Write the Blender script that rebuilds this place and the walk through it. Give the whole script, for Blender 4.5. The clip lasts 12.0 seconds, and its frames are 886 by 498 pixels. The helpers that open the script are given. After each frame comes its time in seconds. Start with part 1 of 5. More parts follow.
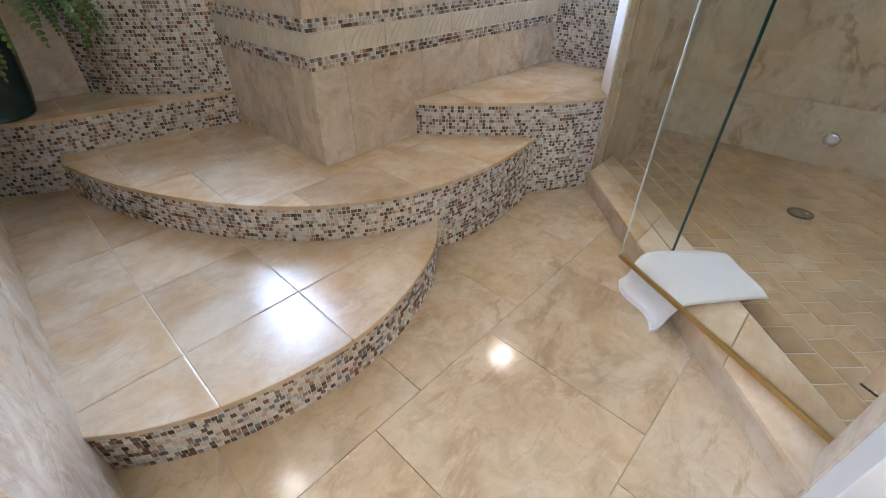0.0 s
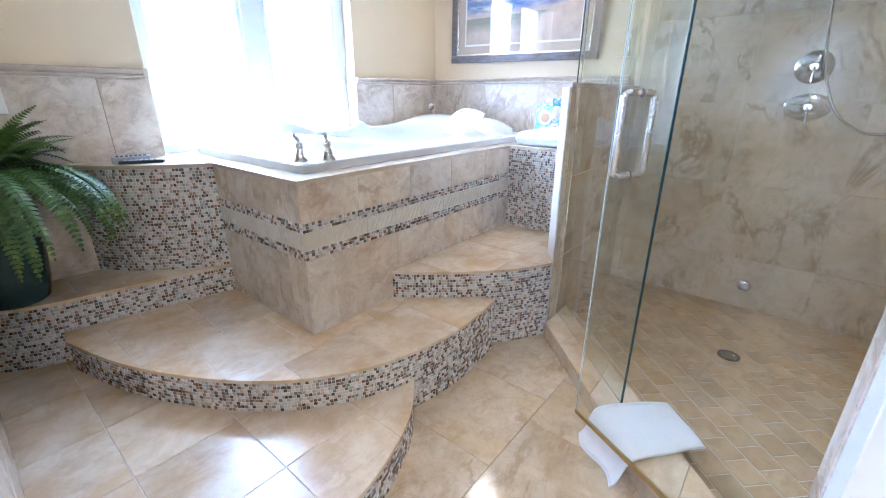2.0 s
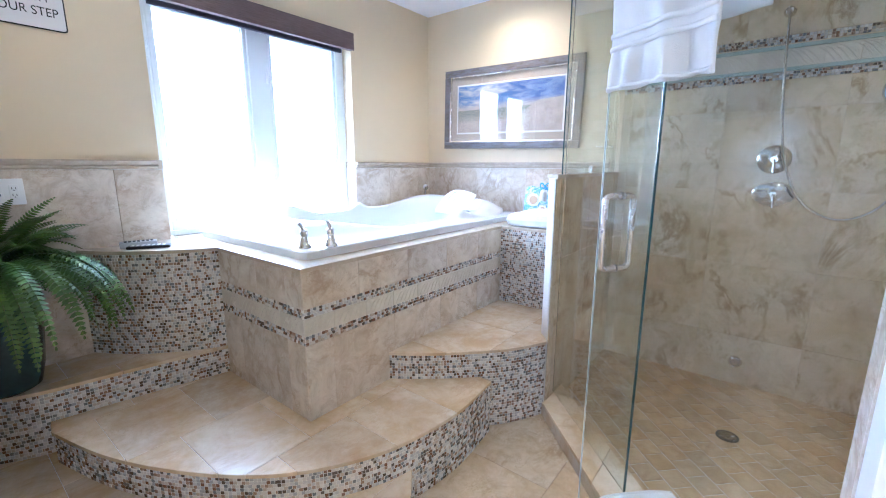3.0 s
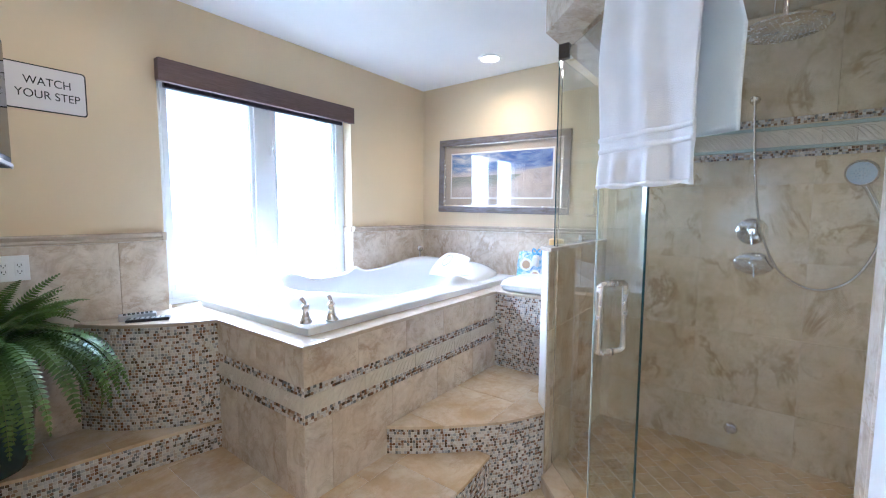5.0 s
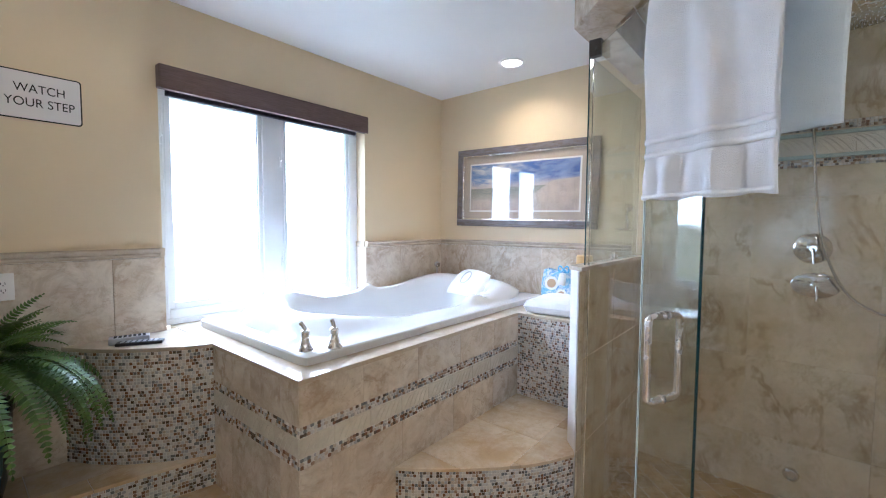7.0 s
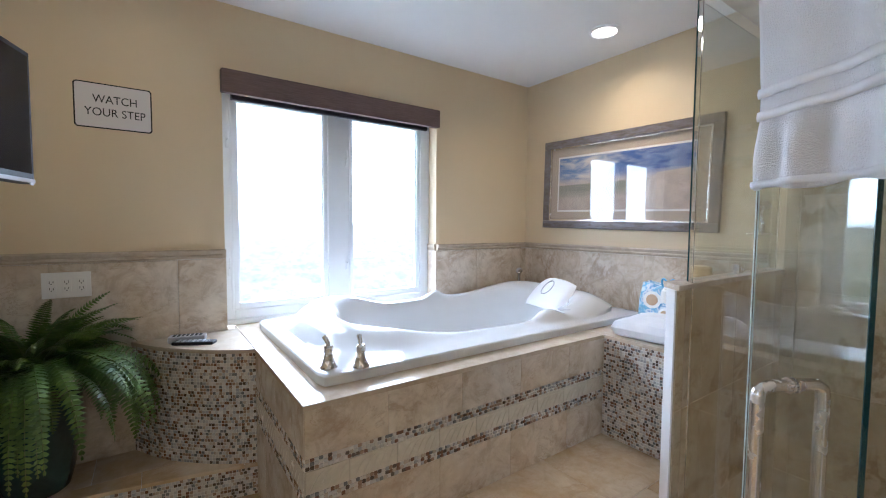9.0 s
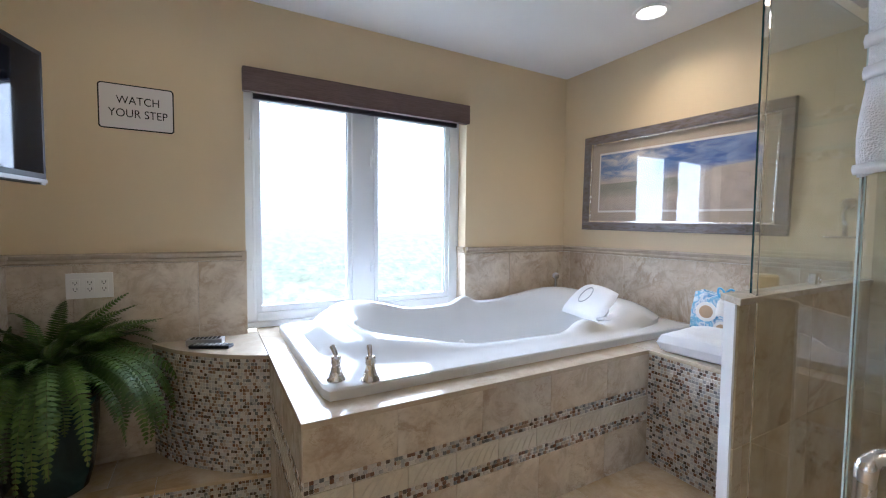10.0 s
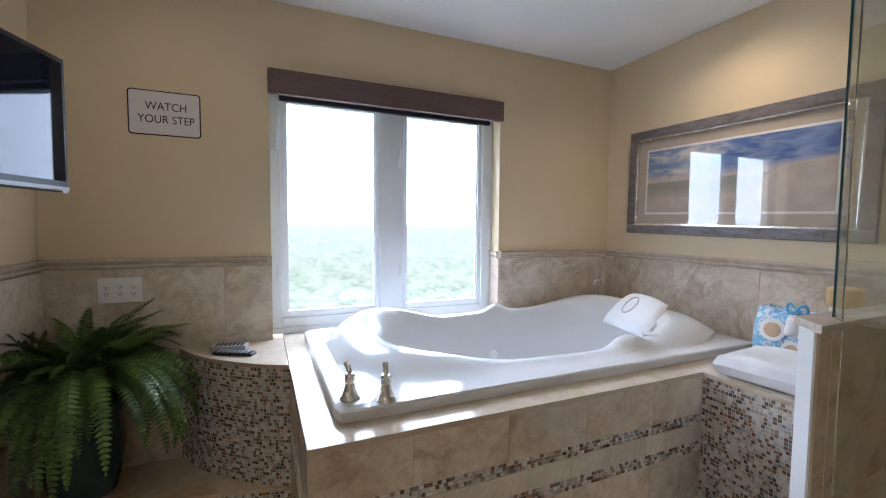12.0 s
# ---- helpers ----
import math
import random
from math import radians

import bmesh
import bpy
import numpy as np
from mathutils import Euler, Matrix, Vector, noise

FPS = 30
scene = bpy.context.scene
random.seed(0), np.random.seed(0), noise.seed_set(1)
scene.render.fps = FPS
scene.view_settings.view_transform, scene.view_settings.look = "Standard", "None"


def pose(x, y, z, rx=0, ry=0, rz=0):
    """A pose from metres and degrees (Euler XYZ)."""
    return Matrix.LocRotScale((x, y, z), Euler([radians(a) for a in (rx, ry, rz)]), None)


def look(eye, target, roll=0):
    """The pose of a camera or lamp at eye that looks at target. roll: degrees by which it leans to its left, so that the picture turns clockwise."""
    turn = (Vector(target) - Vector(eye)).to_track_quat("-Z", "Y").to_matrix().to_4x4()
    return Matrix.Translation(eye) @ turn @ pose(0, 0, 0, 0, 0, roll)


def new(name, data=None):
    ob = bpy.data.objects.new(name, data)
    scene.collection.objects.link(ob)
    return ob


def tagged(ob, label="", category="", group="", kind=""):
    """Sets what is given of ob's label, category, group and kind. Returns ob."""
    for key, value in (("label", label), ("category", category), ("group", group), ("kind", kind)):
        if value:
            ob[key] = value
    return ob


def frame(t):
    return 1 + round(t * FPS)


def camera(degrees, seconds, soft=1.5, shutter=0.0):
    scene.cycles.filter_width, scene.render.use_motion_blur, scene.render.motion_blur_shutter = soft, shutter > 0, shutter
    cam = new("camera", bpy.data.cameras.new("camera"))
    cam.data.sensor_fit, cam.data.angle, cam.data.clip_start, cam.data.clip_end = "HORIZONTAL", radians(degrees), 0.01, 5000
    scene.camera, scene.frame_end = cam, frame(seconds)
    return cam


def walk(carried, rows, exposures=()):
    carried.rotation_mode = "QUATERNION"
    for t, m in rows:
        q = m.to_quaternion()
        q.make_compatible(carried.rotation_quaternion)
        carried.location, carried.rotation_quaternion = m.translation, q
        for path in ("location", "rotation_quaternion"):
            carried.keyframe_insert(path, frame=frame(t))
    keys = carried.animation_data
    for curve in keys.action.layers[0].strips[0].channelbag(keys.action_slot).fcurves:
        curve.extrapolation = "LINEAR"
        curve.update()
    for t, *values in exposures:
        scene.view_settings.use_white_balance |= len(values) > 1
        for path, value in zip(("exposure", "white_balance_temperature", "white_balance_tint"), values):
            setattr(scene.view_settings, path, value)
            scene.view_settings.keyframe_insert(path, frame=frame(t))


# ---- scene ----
cam = camera(93.5, 12.0, soft=1.1)
PATH = [
    (0, (0.186, 0.099, 1.082), (-0.926, 1.267, -0.102), 0.0),
    (0.5, (0.223, 0.074, 1.179), (-0.921, 1.313, 0.103), -0.0),
    (1, (0.250, 0.056, 1.268), (-0.916, 1.365, 0.305), -0.0),
    (1.5, (0.277, 0.026, 1.331), (-0.914, 1.407, 0.509), -0.1),
    (2, (0.281, 0.005, 1.399), (-0.915, 1.449, 0.704), -0.0),
    (2.5, (0.285, -0.020, 1.461), (-0.924, 1.479, 0.923), 0.1),
    (3, (0.289, -0.055, 1.506), (-0.927, 1.484, 1.112), 0.1),
    (5, (0.280, -0.124, 1.655), (-0.915, 1.470, 1.484), 0.3),
    (5.5, (0.261, -0.123, 1.670), (-0.934, 1.474, 1.523), 0.3),
    (6, (0.236, -0.087, 1.670), (-0.962, 1.509, 1.537), 0.3),
    (6.5, (0.194, -0.013, 1.669), (-1.013, 1.577, 1.550), 0.3),
    (7, (0.152, 0.080, 1.666), (-1.124, 1.617, 1.555), 0.3),
    (9, (0.111, 0.538, 1.676), (-1.525, 1.682, 1.566), 0.4),
    (9.5, (0.056, 0.638, 1.661), (-1.644, 1.687, 1.560), 0.4),
    (10, (0.021, 0.706, 1.674), (-1.721, 1.683, 1.572), 0.5),
    (10.5, (-0.008, 0.750, 1.682), (-1.781, 1.670, 1.580), 0.5),
    (11, (-0.032, 0.778, 1.693), (-1.829, 1.651, 1.588), 0.5),
    (11.5, (-0.057, 0.802, 1.700), (-1.870, 1.639, 1.596), 0.5),
    (12, (-0.073, 0.831, 1.709), (-1.902, 1.633, 1.598), 0.5),
]
EXPOSURES = [(0.0, 1.0, 4950, 13), (1.5, 1.4, 4500, 14), (3.0, 1.3, 4450, 14), (5.0, 1.08, 4700, 14), (6.0, 0.88, 4800, 14), (7.0, 0.73, 4920, 14), (9.0, 0.33, 5120, 14), (12.0, -0.07, 5280, 15)]
walk(cam, [(t, look(eye, target, roll)) for t, eye, target, roll in PATH], EXPOSURES)

# ---- light ----
world = bpy.data.worlds.new("sky")
scene.world = world
world.use_nodes = True
wn = world.node_tree.nodes
sky = wn.new("ShaderNodeTexSky")
sky.sky_type, sky.sun_disc = "NISHITA", False
sky.sun_elevation, sky.sun_rotation = radians(50), radians(70)
sky.dust_density, sky.ozone_density = 3.0, 1.0
world.node_tree.links.new(sky.outputs[0], wn["Background"].inputs[0])
wn["Background"].inputs[1].default_value = 0.15


def lamp(name, kind, m, energy, color=(1, 1, 1), **kw):
    d = bpy.data.lights.new(name, kind)
    d.energy, d.color = energy, color
    if kind == "AREA":
        d.shape, d.size, d.size_y = "RECTANGLE", kw["size"], kw["size_y"]
        d.spread = radians(kw.get("spread", 180))
    elif kind == "SUN":
        d.angle = kw["angle"]
    elif kind == "SPOT":
        d.spot_size, d.spot_blend, d.shadow_soft_size = kw["cone"], 1.0, 0.05
    ob = new(name, d)
    ob.matrix_world = m
    return ob


# the sun stands behind the building, high and hazy
lamp("sun", "SUN", look((6, 3, 10), (0, 0, 0)), 3.0, (1, 0.95, 0.88), angle=radians(1.0))
# the brighter upper sky before the window
lamp("window_daylight", "AREA", look((-8.2, 1.63, 8.4), (-2.6, 1.63, 1.8)), 3000, (0.86, 0.94, 1.0), size=12.0, size_y=5.0)
# added cool fill lamp behind the walker, outside an unseen opening
lamp("back_fill", "AREA", look((0.40, -2.62, 1.72), (0.30, 2.0, 1.3)), 12, (0.86, 0.94, 1.0), size=1.5, size_y=1.25)
WARM = (1.0, 0.76, 0.48)
# the last two cans are unseen, added behind the walker as warm fill
CANS = [(-1.55, 2.95, 27), (-2.05, 0.45, 4), (0.62, 1.75, 18), (0.9, -0.3, 30), (0.9, -1.4, 34)]

# ---- materials ----


def mat(name, rough=0.5, metal=0.0, color=(0.8, 0.8, 0.8)):
    m = bpy.data.materials.new(name)
    m.use_nodes = True
    b = m.node_tree.nodes["Principled BSDF"]
    b.inputs["Base Color"].default_value = (*color, 1)
    b.inputs["Roughness"].default_value = rough
    b.inputs["Metallic"].default_value = metal
    return m


class Net:
    """Short hand for a material's nodes."""

    def __init__(self, m):
        self.m, self.t = m, m.node_tree
        self.b = self.t.nodes["Principled BSDF"]

    def node(self, kind, **kw):
        n = self.t.nodes.new("ShaderNode" + kind)
        for k, v in kw.items():
            if k == "op":
                n.operation = v
            elif k == "blend":
                n.data_type, n.blend_type = "RGBA", v
            elif k == "bands":
                n.wave_type = v
        return n

    def link(self, a, b):
        self.t.links.new(a, b)

    def coords(self, random_shift=0.0):
        c = self.node("NewGeometry")
        out = c.outputs["Position"]
        if random_shift:
            i = self.node("ObjectInfo")
            mul = self.node("VectorMath", op="MULTIPLY_ADD")
            comb = self.node("CombineXYZ")
            for k in range(3):
                self.link(i.outputs["Random"], comb.inputs[k])
            self.link(comb.outputs[0], mul.inputs[0])
            mul.inputs[1].default_value = (random_shift, random_shift * 1.7, random_shift * 0.6)
            self.link(out, mul.inputs[2])
            out = mul.outputs[0]
        return out

    def noise(self, at, scale, detail=4, rough=0.55, distort=0.0):
        n = self.node("TexNoise")
        self.link(at, n.inputs["Vector"])
        n.inputs["Scale"].default_value = scale
        n.inputs["Detail"].default_value = detail
        n.inputs["Roughness"].default_value = rough
        n.inputs["Distortion"].default_value = distort
        return n.outputs["Fac"]

    def ramp(self, fac, *stops, const=False):
        r = self.node("ValToRGB")
        e = r.color_ramp.elements
        if const:
            r.color_ramp.interpolation = "CONSTANT"
        while len(e) < len(stops):
            e.new(0.5)
        for k, (p, c) in enumerate(stops):
            e[k].position = p
            e[k].color = (*c, 1) if len(c) == 3 else c
        self.link(fac, r.inputs[0])
        return r.outputs[0]

    def mix(self, fac, a, b, blend="MIX"):
        n = self.node("Mix", blend=blend)
        for v, sock in ((fac, n.inputs[0]), (a, n.inputs[6]), (b, n.inputs[7])):
            if isinstance(v, (int, float)):
                sock.default_value = v
            elif isinstance(v, tuple):
                sock.default_value = (*v, 1)
            else:
                self.link(v, sock)
        return n.outputs[2]

    def bump(self, height, strength, dist=0.002):
        n = self.node("Bump")
        n.inputs["Strength"].default_value = strength
        n.inputs["Distance"].default_value = dist
        self.link(height, n.inputs["Height"])
        self.link(n.outputs[0], self.b.inputs["Normal"])

    def color(self, c):
        self.link(c, self.b.inputs["Base Color"])


def g(v):
    return (v, v, v)


def stone(name, light, mid, vein, rough=0.18, shift=9.0, vein_amount=0.75, tone=0.16, mottle=0.35, fleck=0.3, fine_grain=0.45, cloud_size=3.6):
    """Polished cream marble: cloudy patches, brown branching veins, a tone of its own for each slab."""
    m = mat(name, rough)
    n = Net(m)
    at = n.coords(shift)
    cloud = n.noise(at, cloud_size, 6, 0.6, 0.4)
    fine = n.noise(at, 22, 5, 0.65, 0.3)
    base = n.mix(n.ramp(cloud, (0.36, g(0.0)), (0.62, g(1.0))), light, mid)
    base = n.mix(n.ramp(fine, (0.35, g(0.0)), (0.75, g(fine_grain))), base, tuple(v * 0.82 for v in mid))
    patch = n.noise(at, 8.5, 9, 0.72, 0.8)
    base = n.mix(n.ramp(patch, (0.48, g(0.0)), (0.62, g(mottle))), base, tuple(0.55 * v + 0.25 * w for v, w in zip(mid, vein)))
    base = n.mix(n.ramp(patch, (0.30, g(mottle)), (0.45, g(0.0))), base, tuple(min(0.8, v * 1.12) for v in light))
    mp = n.node("Mapping")
    mp.inputs["Rotation"].default_value = (0.5, 0.4, 0.75)
    mp.inputs["Scale"].default_value = (1.25, 0.5, 0.8)
    n.link(at, mp.inputs[0])
    warp = n.noise(mp.outputs[0], 2.3, 9, 0.66, 0.45)
    line = n.ramp(warp, (0.455, g(0.0)), (0.5, g(1.0)), (0.53, g(0.0)))
    gate = n.ramp(n.noise(at, 4.1, 3, 0.5), (0.44, g(0.0)), (0.60, g(vein_amount)))
    both = n.mix(1.0, line, gate, "MULTIPLY")
    base = n.mix(both, base, vein)
    thin = n.ramp(n.noise(mp.outputs[0], 7.5, 9, 0.7, 0.5), (0.482, g(0.0)), (0.5, g(1.0)), (0.514, g(0.0)))
    gate2 = n.ramp(n.noise(at, 6.3, 3, 0.5), (0.45, g(0.0)), (0.62, g(0.8 * vein_amount)))
    base = n.mix(n.mix(1.0, thin, gate2, "MULTIPLY"), base, vein)
    dots = n.ramp(n.noise(at, 48, 4, 0.7), (0.60, g(0.0)), (0.72, g(fleck)))
    base = n.mix(dots, base, tuple(0.5 * (a + b) for a, b in zip(mid, vein)))
    spots = n.ramp(n.noise(at, 9, 6, 0.7, 0.5), (0.62, g(0.0)), (0.74, g(0.5 * mottle)))
    base = n.mix(spots, base, vein)
    info = n.node("ObjectInfo")
    tint = n.ramp(info.outputs["Random"], (0.0, g(1 - tone)), (0.5, g(1.0)), (1.0, (1.0, 1 - tone * 0.35, 1 - tone)))
    n.color(n.mix(1.0, base, tint, "MULTIPLY"))
    n.link(n.ramp(fine, (0.3, g(rough * 0.92)), (0.75, g(min(1, rough * 1.15)))), n.b.inputs["Roughness"])
    n.bump(n.noise(at, 60, 3), 0.05, 0.001)
    return m


STONE_FLOOR = stone("cream_marble_floor", (0.68, 0.57, 0.41), (0.60, 0.46, 0.28), (0.36, 0.24, 0.12), 0.13, vein_amount=0.6, tone=0.08, mottle=0.45, fleck=0.15)
STONE_STEP = stone("honed_marble_step", (0.76, 0.66, 0.51), (0.62, 0.46, 0.28), (0.46, 0.29, 0.16), 0.21, vein_amount=0.35, tone=0.15, mottle=0.28, fleck=0.05, fine_grain=0.22, cloud_size=4.0)
STONE_WALL = stone("veined_marble_wall", (0.72, 0.65, 0.55), (0.60, 0.50, 0.38), (0.34, 0.23, 0.14), 0.17, vein_amount=0.6, tone=0.08, mottle=0.55, fine_grain=0.3)
STONE_DECK = stone("pale_marble_deck", (0.60, 0.52, 0.42), (0.53, 0.44, 0.33), (0.38, 0.28, 0.18), 0.12, vein_amount=0.3, tone=0.06)
STONE_SHOWER = stone("brown_veined_shower_marble", (0.67, 0.58, 0.43), (0.56, 0.45, 0.29), (0.26, 0.17, 0.08), 0.14, vein_amount=0.62, tone=0.06, mottle=0.26, fine_grain=0.2, cloud_size=2.2)
STONE_TUMBLED = stone("tumbled_travertine", (0.60, 0.46, 0.28), (0.49, 0.34, 0.17), (0.30, 0.17, 0.07), 0.32, vein_amount=0.35, tone=0.16)
LISTELLO = stone("ivory_relief_tile", (0.72, 0.67, 0.57), (0.64, 0.58, 0.47), (0.5, 0.42, 0.3), 0.25, vein_amount=0.2, tone=0.05)

MOSAIC = mat("glass_stone_mosaic", 0.2)
n = Net(MOSAIC)
geo = n.node("NewGeometry")
PALETTE = [(0.0, (0.64, 0.59, 0.52)), (0.19, (0.56, 0.54, 0.51)), (0.34, (0.50, 0.42, 0.33)), (0.46, (0.40, 0.40, 0.39)),
           (0.55, (0.33, 0.22, 0.15)), (0.66, (0.19, 0.095, 0.06)), (0.76, (0.085, 0.062, 0.052)), (0.86, (0.17, 0.18, 0.185)), (0.94, (0.70, 0.66, 0.60))]
col = n.ramp(geo.outputs["Random Per Island"], *PALETTE, const=True)
grain = n.noise(geo.outputs["Position"], 140, 3)
n.color(n.mix(n.ramp(grain, (0.3, g(0.0)), (0.8, g(0.18))), col, (0.55, 0.47, 0.36)))
gloss = n.node("Math", op="FRACT")
times = n.node("Math", op="MULTIPLY")
times.inputs[1].default_value = 37.0
n.link(geo.outputs["Random Per Island"], times.inputs[0])
n.link(times.outputs[0], gloss.inputs[0])
n.link(n.ramp(gloss.outputs[0], (0.0, g(0.08)), (0.5, g(0.12)), (0.55, g(0.45)), const=True), n.b.inputs["Roughness"])

MOSAIC_PIECE = mat("mosaic_piece", 0.2)
n = Net(MOSAIC_PIECE)
info = n.node("ObjectInfo")
col = n.ramp(info.outputs["Random"], *PALETTE, const=True)
grain = n.noise(n.coords(), 140, 3)
n.color(n.mix(n.ramp(grain, (0.3, g(0.0)), (0.8, g(0.18))), col, (0.55, 0.47, 0.36)))

GROUT = mat("cream_grout", 0.85)
n = Net(GROUT)
n.color(n.ramp(n.noise(n.coords(), 40, 4), (0.3, (0.68, 0.64, 0.57)), (0.7, (0.75, 0.71, 0.64))))
GROUT_DARK = mat("tan_grout", 0.85)
n = Net(GROUT_DARK)
n.color(n.ramp(n.noise(n.coords(), 40, 4), (0.3, (0.54, 0.44, 0.31)), (0.7, (0.62, 0.52, 0.38))))


def paint(name, c, rough=0.6, bump=0.12):
    m = mat(name, rough)
    n = Net(m)
    at = n.coords()
    n.color(n.mix(n.ramp(n.noise(at, 1.3, 4), (0.3, g(0.0)), (0.7, g(1.0))), c, tuple(v * 0.95 for v in c)))
    n.bump(n.noise(at, 160, 3, 0.6), bump, 0.0015)
    return m


WALL_PAINT = paint("buff_wall_paint", (0.72, 0.585, 0.375))
CEILING_PAINT = paint("white_ceiling_paint", (0.88, 0.87, 0.86), 0.8)
JAMB_PAINT = paint("white_wall_paint", (0.76, 0.74, 0.70), 0.5)
VINYL = paint("white_vinyl", (0.80, 0.81, 0.82), 0.35, 0.03)
ACRYLIC = paint("white_acrylic", (0.68, 0.672, 0.655), 0.09, 0.0)
WHITE_PLASTIC = paint("white_plastic", (0.82, 0.80, 0.76), 0.35, 0.02)
BLACK = paint("black_plastic", (0.008, 0.008, 0.009), 0.45, 0.03)
DARK_BLIND = paint("dark_blind_fabric", (0.035, 0.028, 0.035), 0.8)
SIGN_WHITE = paint("sign_enamel", (0.74, 0.70, 0.68), 0.4, 0.02)
GREY_PLASTIC = paint("grey_plastic", (0.45, 0.45, 0.46), 0.35, 0.02)
PAD_WHITE = paint("white_foam_pillow", (0.84, 0.83, 0.82), 0.5, 0.1)


def metal(name, c, rough):
    m = mat(name, rough, 1.0, c)
    n = Net(m)
    at = n.coords()
    n.link(n.ramp(n.noise(at, 30, 4), (0.3, g(rough * 0.7)), (0.7, g(rough * 1.4))), n.b.inputs["Roughness"])
    return m


CHROME = metal("polished_chrome", (0.72, 0.72, 0.74), 0.14)
NICKEL = metal("brushed_nickel", (0.74, 0.71, 0.67), 0.22)
DARK_METAL = metal("dark_bronze", (0.10, 0.09, 0.08), 0.35)
BRASS = metal("brass_sweep", (0.50, 0.36, 0.14), 0.4)


def glass(name, tint):
    m = mat(name, 0.0, 0.0, tint)
    b = m.node_tree.nodes["Principled BSDF"]
    b.inputs["Transmission Weight"].default_value = 1.0
    b.inputs["IOR"].default_value = 1.45
    return m


GLASS = glass("clear_shower_glass", (0.93, 0.97, 0.95))
PANE = glass("window_glass", (0.97, 0.99, 0.98))
EDGE_LIGHT = mat("polished_glass_edge", 0.12, 0.0, (0.55, 0.64, 0.60))
EDGE_DARK = mat("green_glass_edge", 0.1, 0.0, (0.012, 0.05, 0.055))

TERRY = mat("white_terry", 0.95, 0.0, (0.86, 0.85, 0.85))
n = Net(TERRY)
at = n.coords()
n.color(n.ramp(n.noise(at, 9, 5), (0.3, (0.80, 0.79, 0.80)), (0.7, (0.88, 0.87, 0.87))))
v = n.node("TexVoronoi")
v.inputs["Scale"].default_value = 420
n.link(at, v.inputs["Vector"])
n.bump(v.outputs["Distance"], 0.65, 0.003)
n.b.inputs["Sheen Weight"].default_value = 0.4

VALANCE = mat("mauve_brown_fabric", 0.75)
n = Net(VALANCE)
at = n.coords()
st = n.node("Mapping")
st.inputs["Scale"].default_value = (1, 4, 90)
n.link(at, st.inputs[0])
w = n.noise(st.outputs[0], 3, 5, 0.7)
n.color(n.ramp(w, (0.3, (0.10, 0.065, 0.055)), (0.7, (0.19, 0.125, 0.11))))
n.bump(w, 0.3, 0.001)

FRAME_WOOD = mat("weathered_silver_wood", 0.42)
n = Net(FRAME_WOOD)
at = n.coords()
st = n.node("Mapping")
st.inputs["Scale"].default_value = (3, 1, 14)
n.link(at, st.inputs[0])
w = n.noise(st.outputs[0], 3.5, 6, 0.7, 1.0)
n.color(n.ramp(w, (0.28, (0.06, 0.045, 0.03)), (0.45, (0.16, 0.13, 0.11)), (0.6, (0.19, 0.175, 0.19)), (0.75, (0.30, 0.27, 0.23))))
n.bump(w, 0.4, 0.002)
MAT_BOARD = paint("taupe_mat_board", (0.47, 0.40, 0.32), 0.9, 0.05)
WHITE_BEVEL = paint("white_mat_edge", (0.78, 0.77, 0.75), 0.8, 0.02)

FROND = mat("fern_green", 0.42)
n = Net(FROND)
geo = n.node("NewGeometry")
n.color(n.mix(n.noise(geo.outputs["Position"], 14, 3), n.ramp(geo.outputs["Random Per Island"], (0.0, (0.045, 0.10, 0.010)), (0.6, (0.095, 0.18, 0.02)), (1.0, (0.17, 0.27, 0.04))), (0.045, 0.09, 0.012)))
n.b.inputs["Transmission Weight"].default_value = 0.0
STEM = paint("fern_stem", (0.10, 0.11, 0.03), 0.5)
POT = mat("dark_teal_glaze", 0.2)
n = Net(POT)
n.color(n.ramp(n.noise(n.coords(), 6, 5, 0.6, 0.6), (0.3, (0.012, 0.032, 0.035)), (0.7, (0.03, 0.07, 0.07))))
SOIL = paint("potting_soil", (0.03, 0.022, 0.015), 0.95, 0.8)
SCREEN = mat("glossy_dark_screen", 0.04, 0.0, (0.008, 0.009, 0.014))
SCREEN.node_tree.nodes["Principled BSDF"].inputs["IOR"].default_value = 1.33
CELLO = mat("blue_gift_wrap", 0.15)
n = Net(CELLO)
at = n.coords()
n.color(n.ramp(n.noise(at, 13, 2, 0.5, 1.0), (0.36, (0.62, 0.74, 0.80)), (0.46, (0.18, 0.45, 0.66)), (0.56, (0.74, 0.76, 0.78)), (0.66, (0.10, 0.30, 0.55)), (0.74, (0.62, 0.55, 0.45))))
n.bump(n.noise(at, 30, 3), 0.8, 0.01)
JAR_BEIGE = paint("beige_jar_glaze", (0.62, 0.42, 0.18), 0.5)
LAMP_GLOW = mat("warm_lamp_lens", 0.5)
LAMP_GLOW.node_tree.nodes["Principled BSDF"].inputs["Emission Color"].default_value = (1.0, 0.86, 0.66, 1)
LAMP_GLOW.node_tree.nodes["Principled BSDF"].inputs["Emission Strength"].default_value = 9.0

# ---- geometry helpers ----


def part(name, bm, material, parent=None, label="", smooth=False):
    """Links a bmesh as one mesh object, under its thing where it has one."""
    me = bpy.data.meshes.new(name)
    bmesh.ops.recalc_face_normals(bm, faces=bm.faces)
    bm.to_mesh(me)
    bm.free()
    me.materials.append(material)
    if smooth:
        me.polygons.foreach_set("use_smooth", [True] * len(me.polygons))
        me.set_sharp_from_angle(angle=radians(35))
    ob = new(name, me)
    if parent is not None:
        ob.parent = parent
    if label:
        ob["label"] = label
    return ob


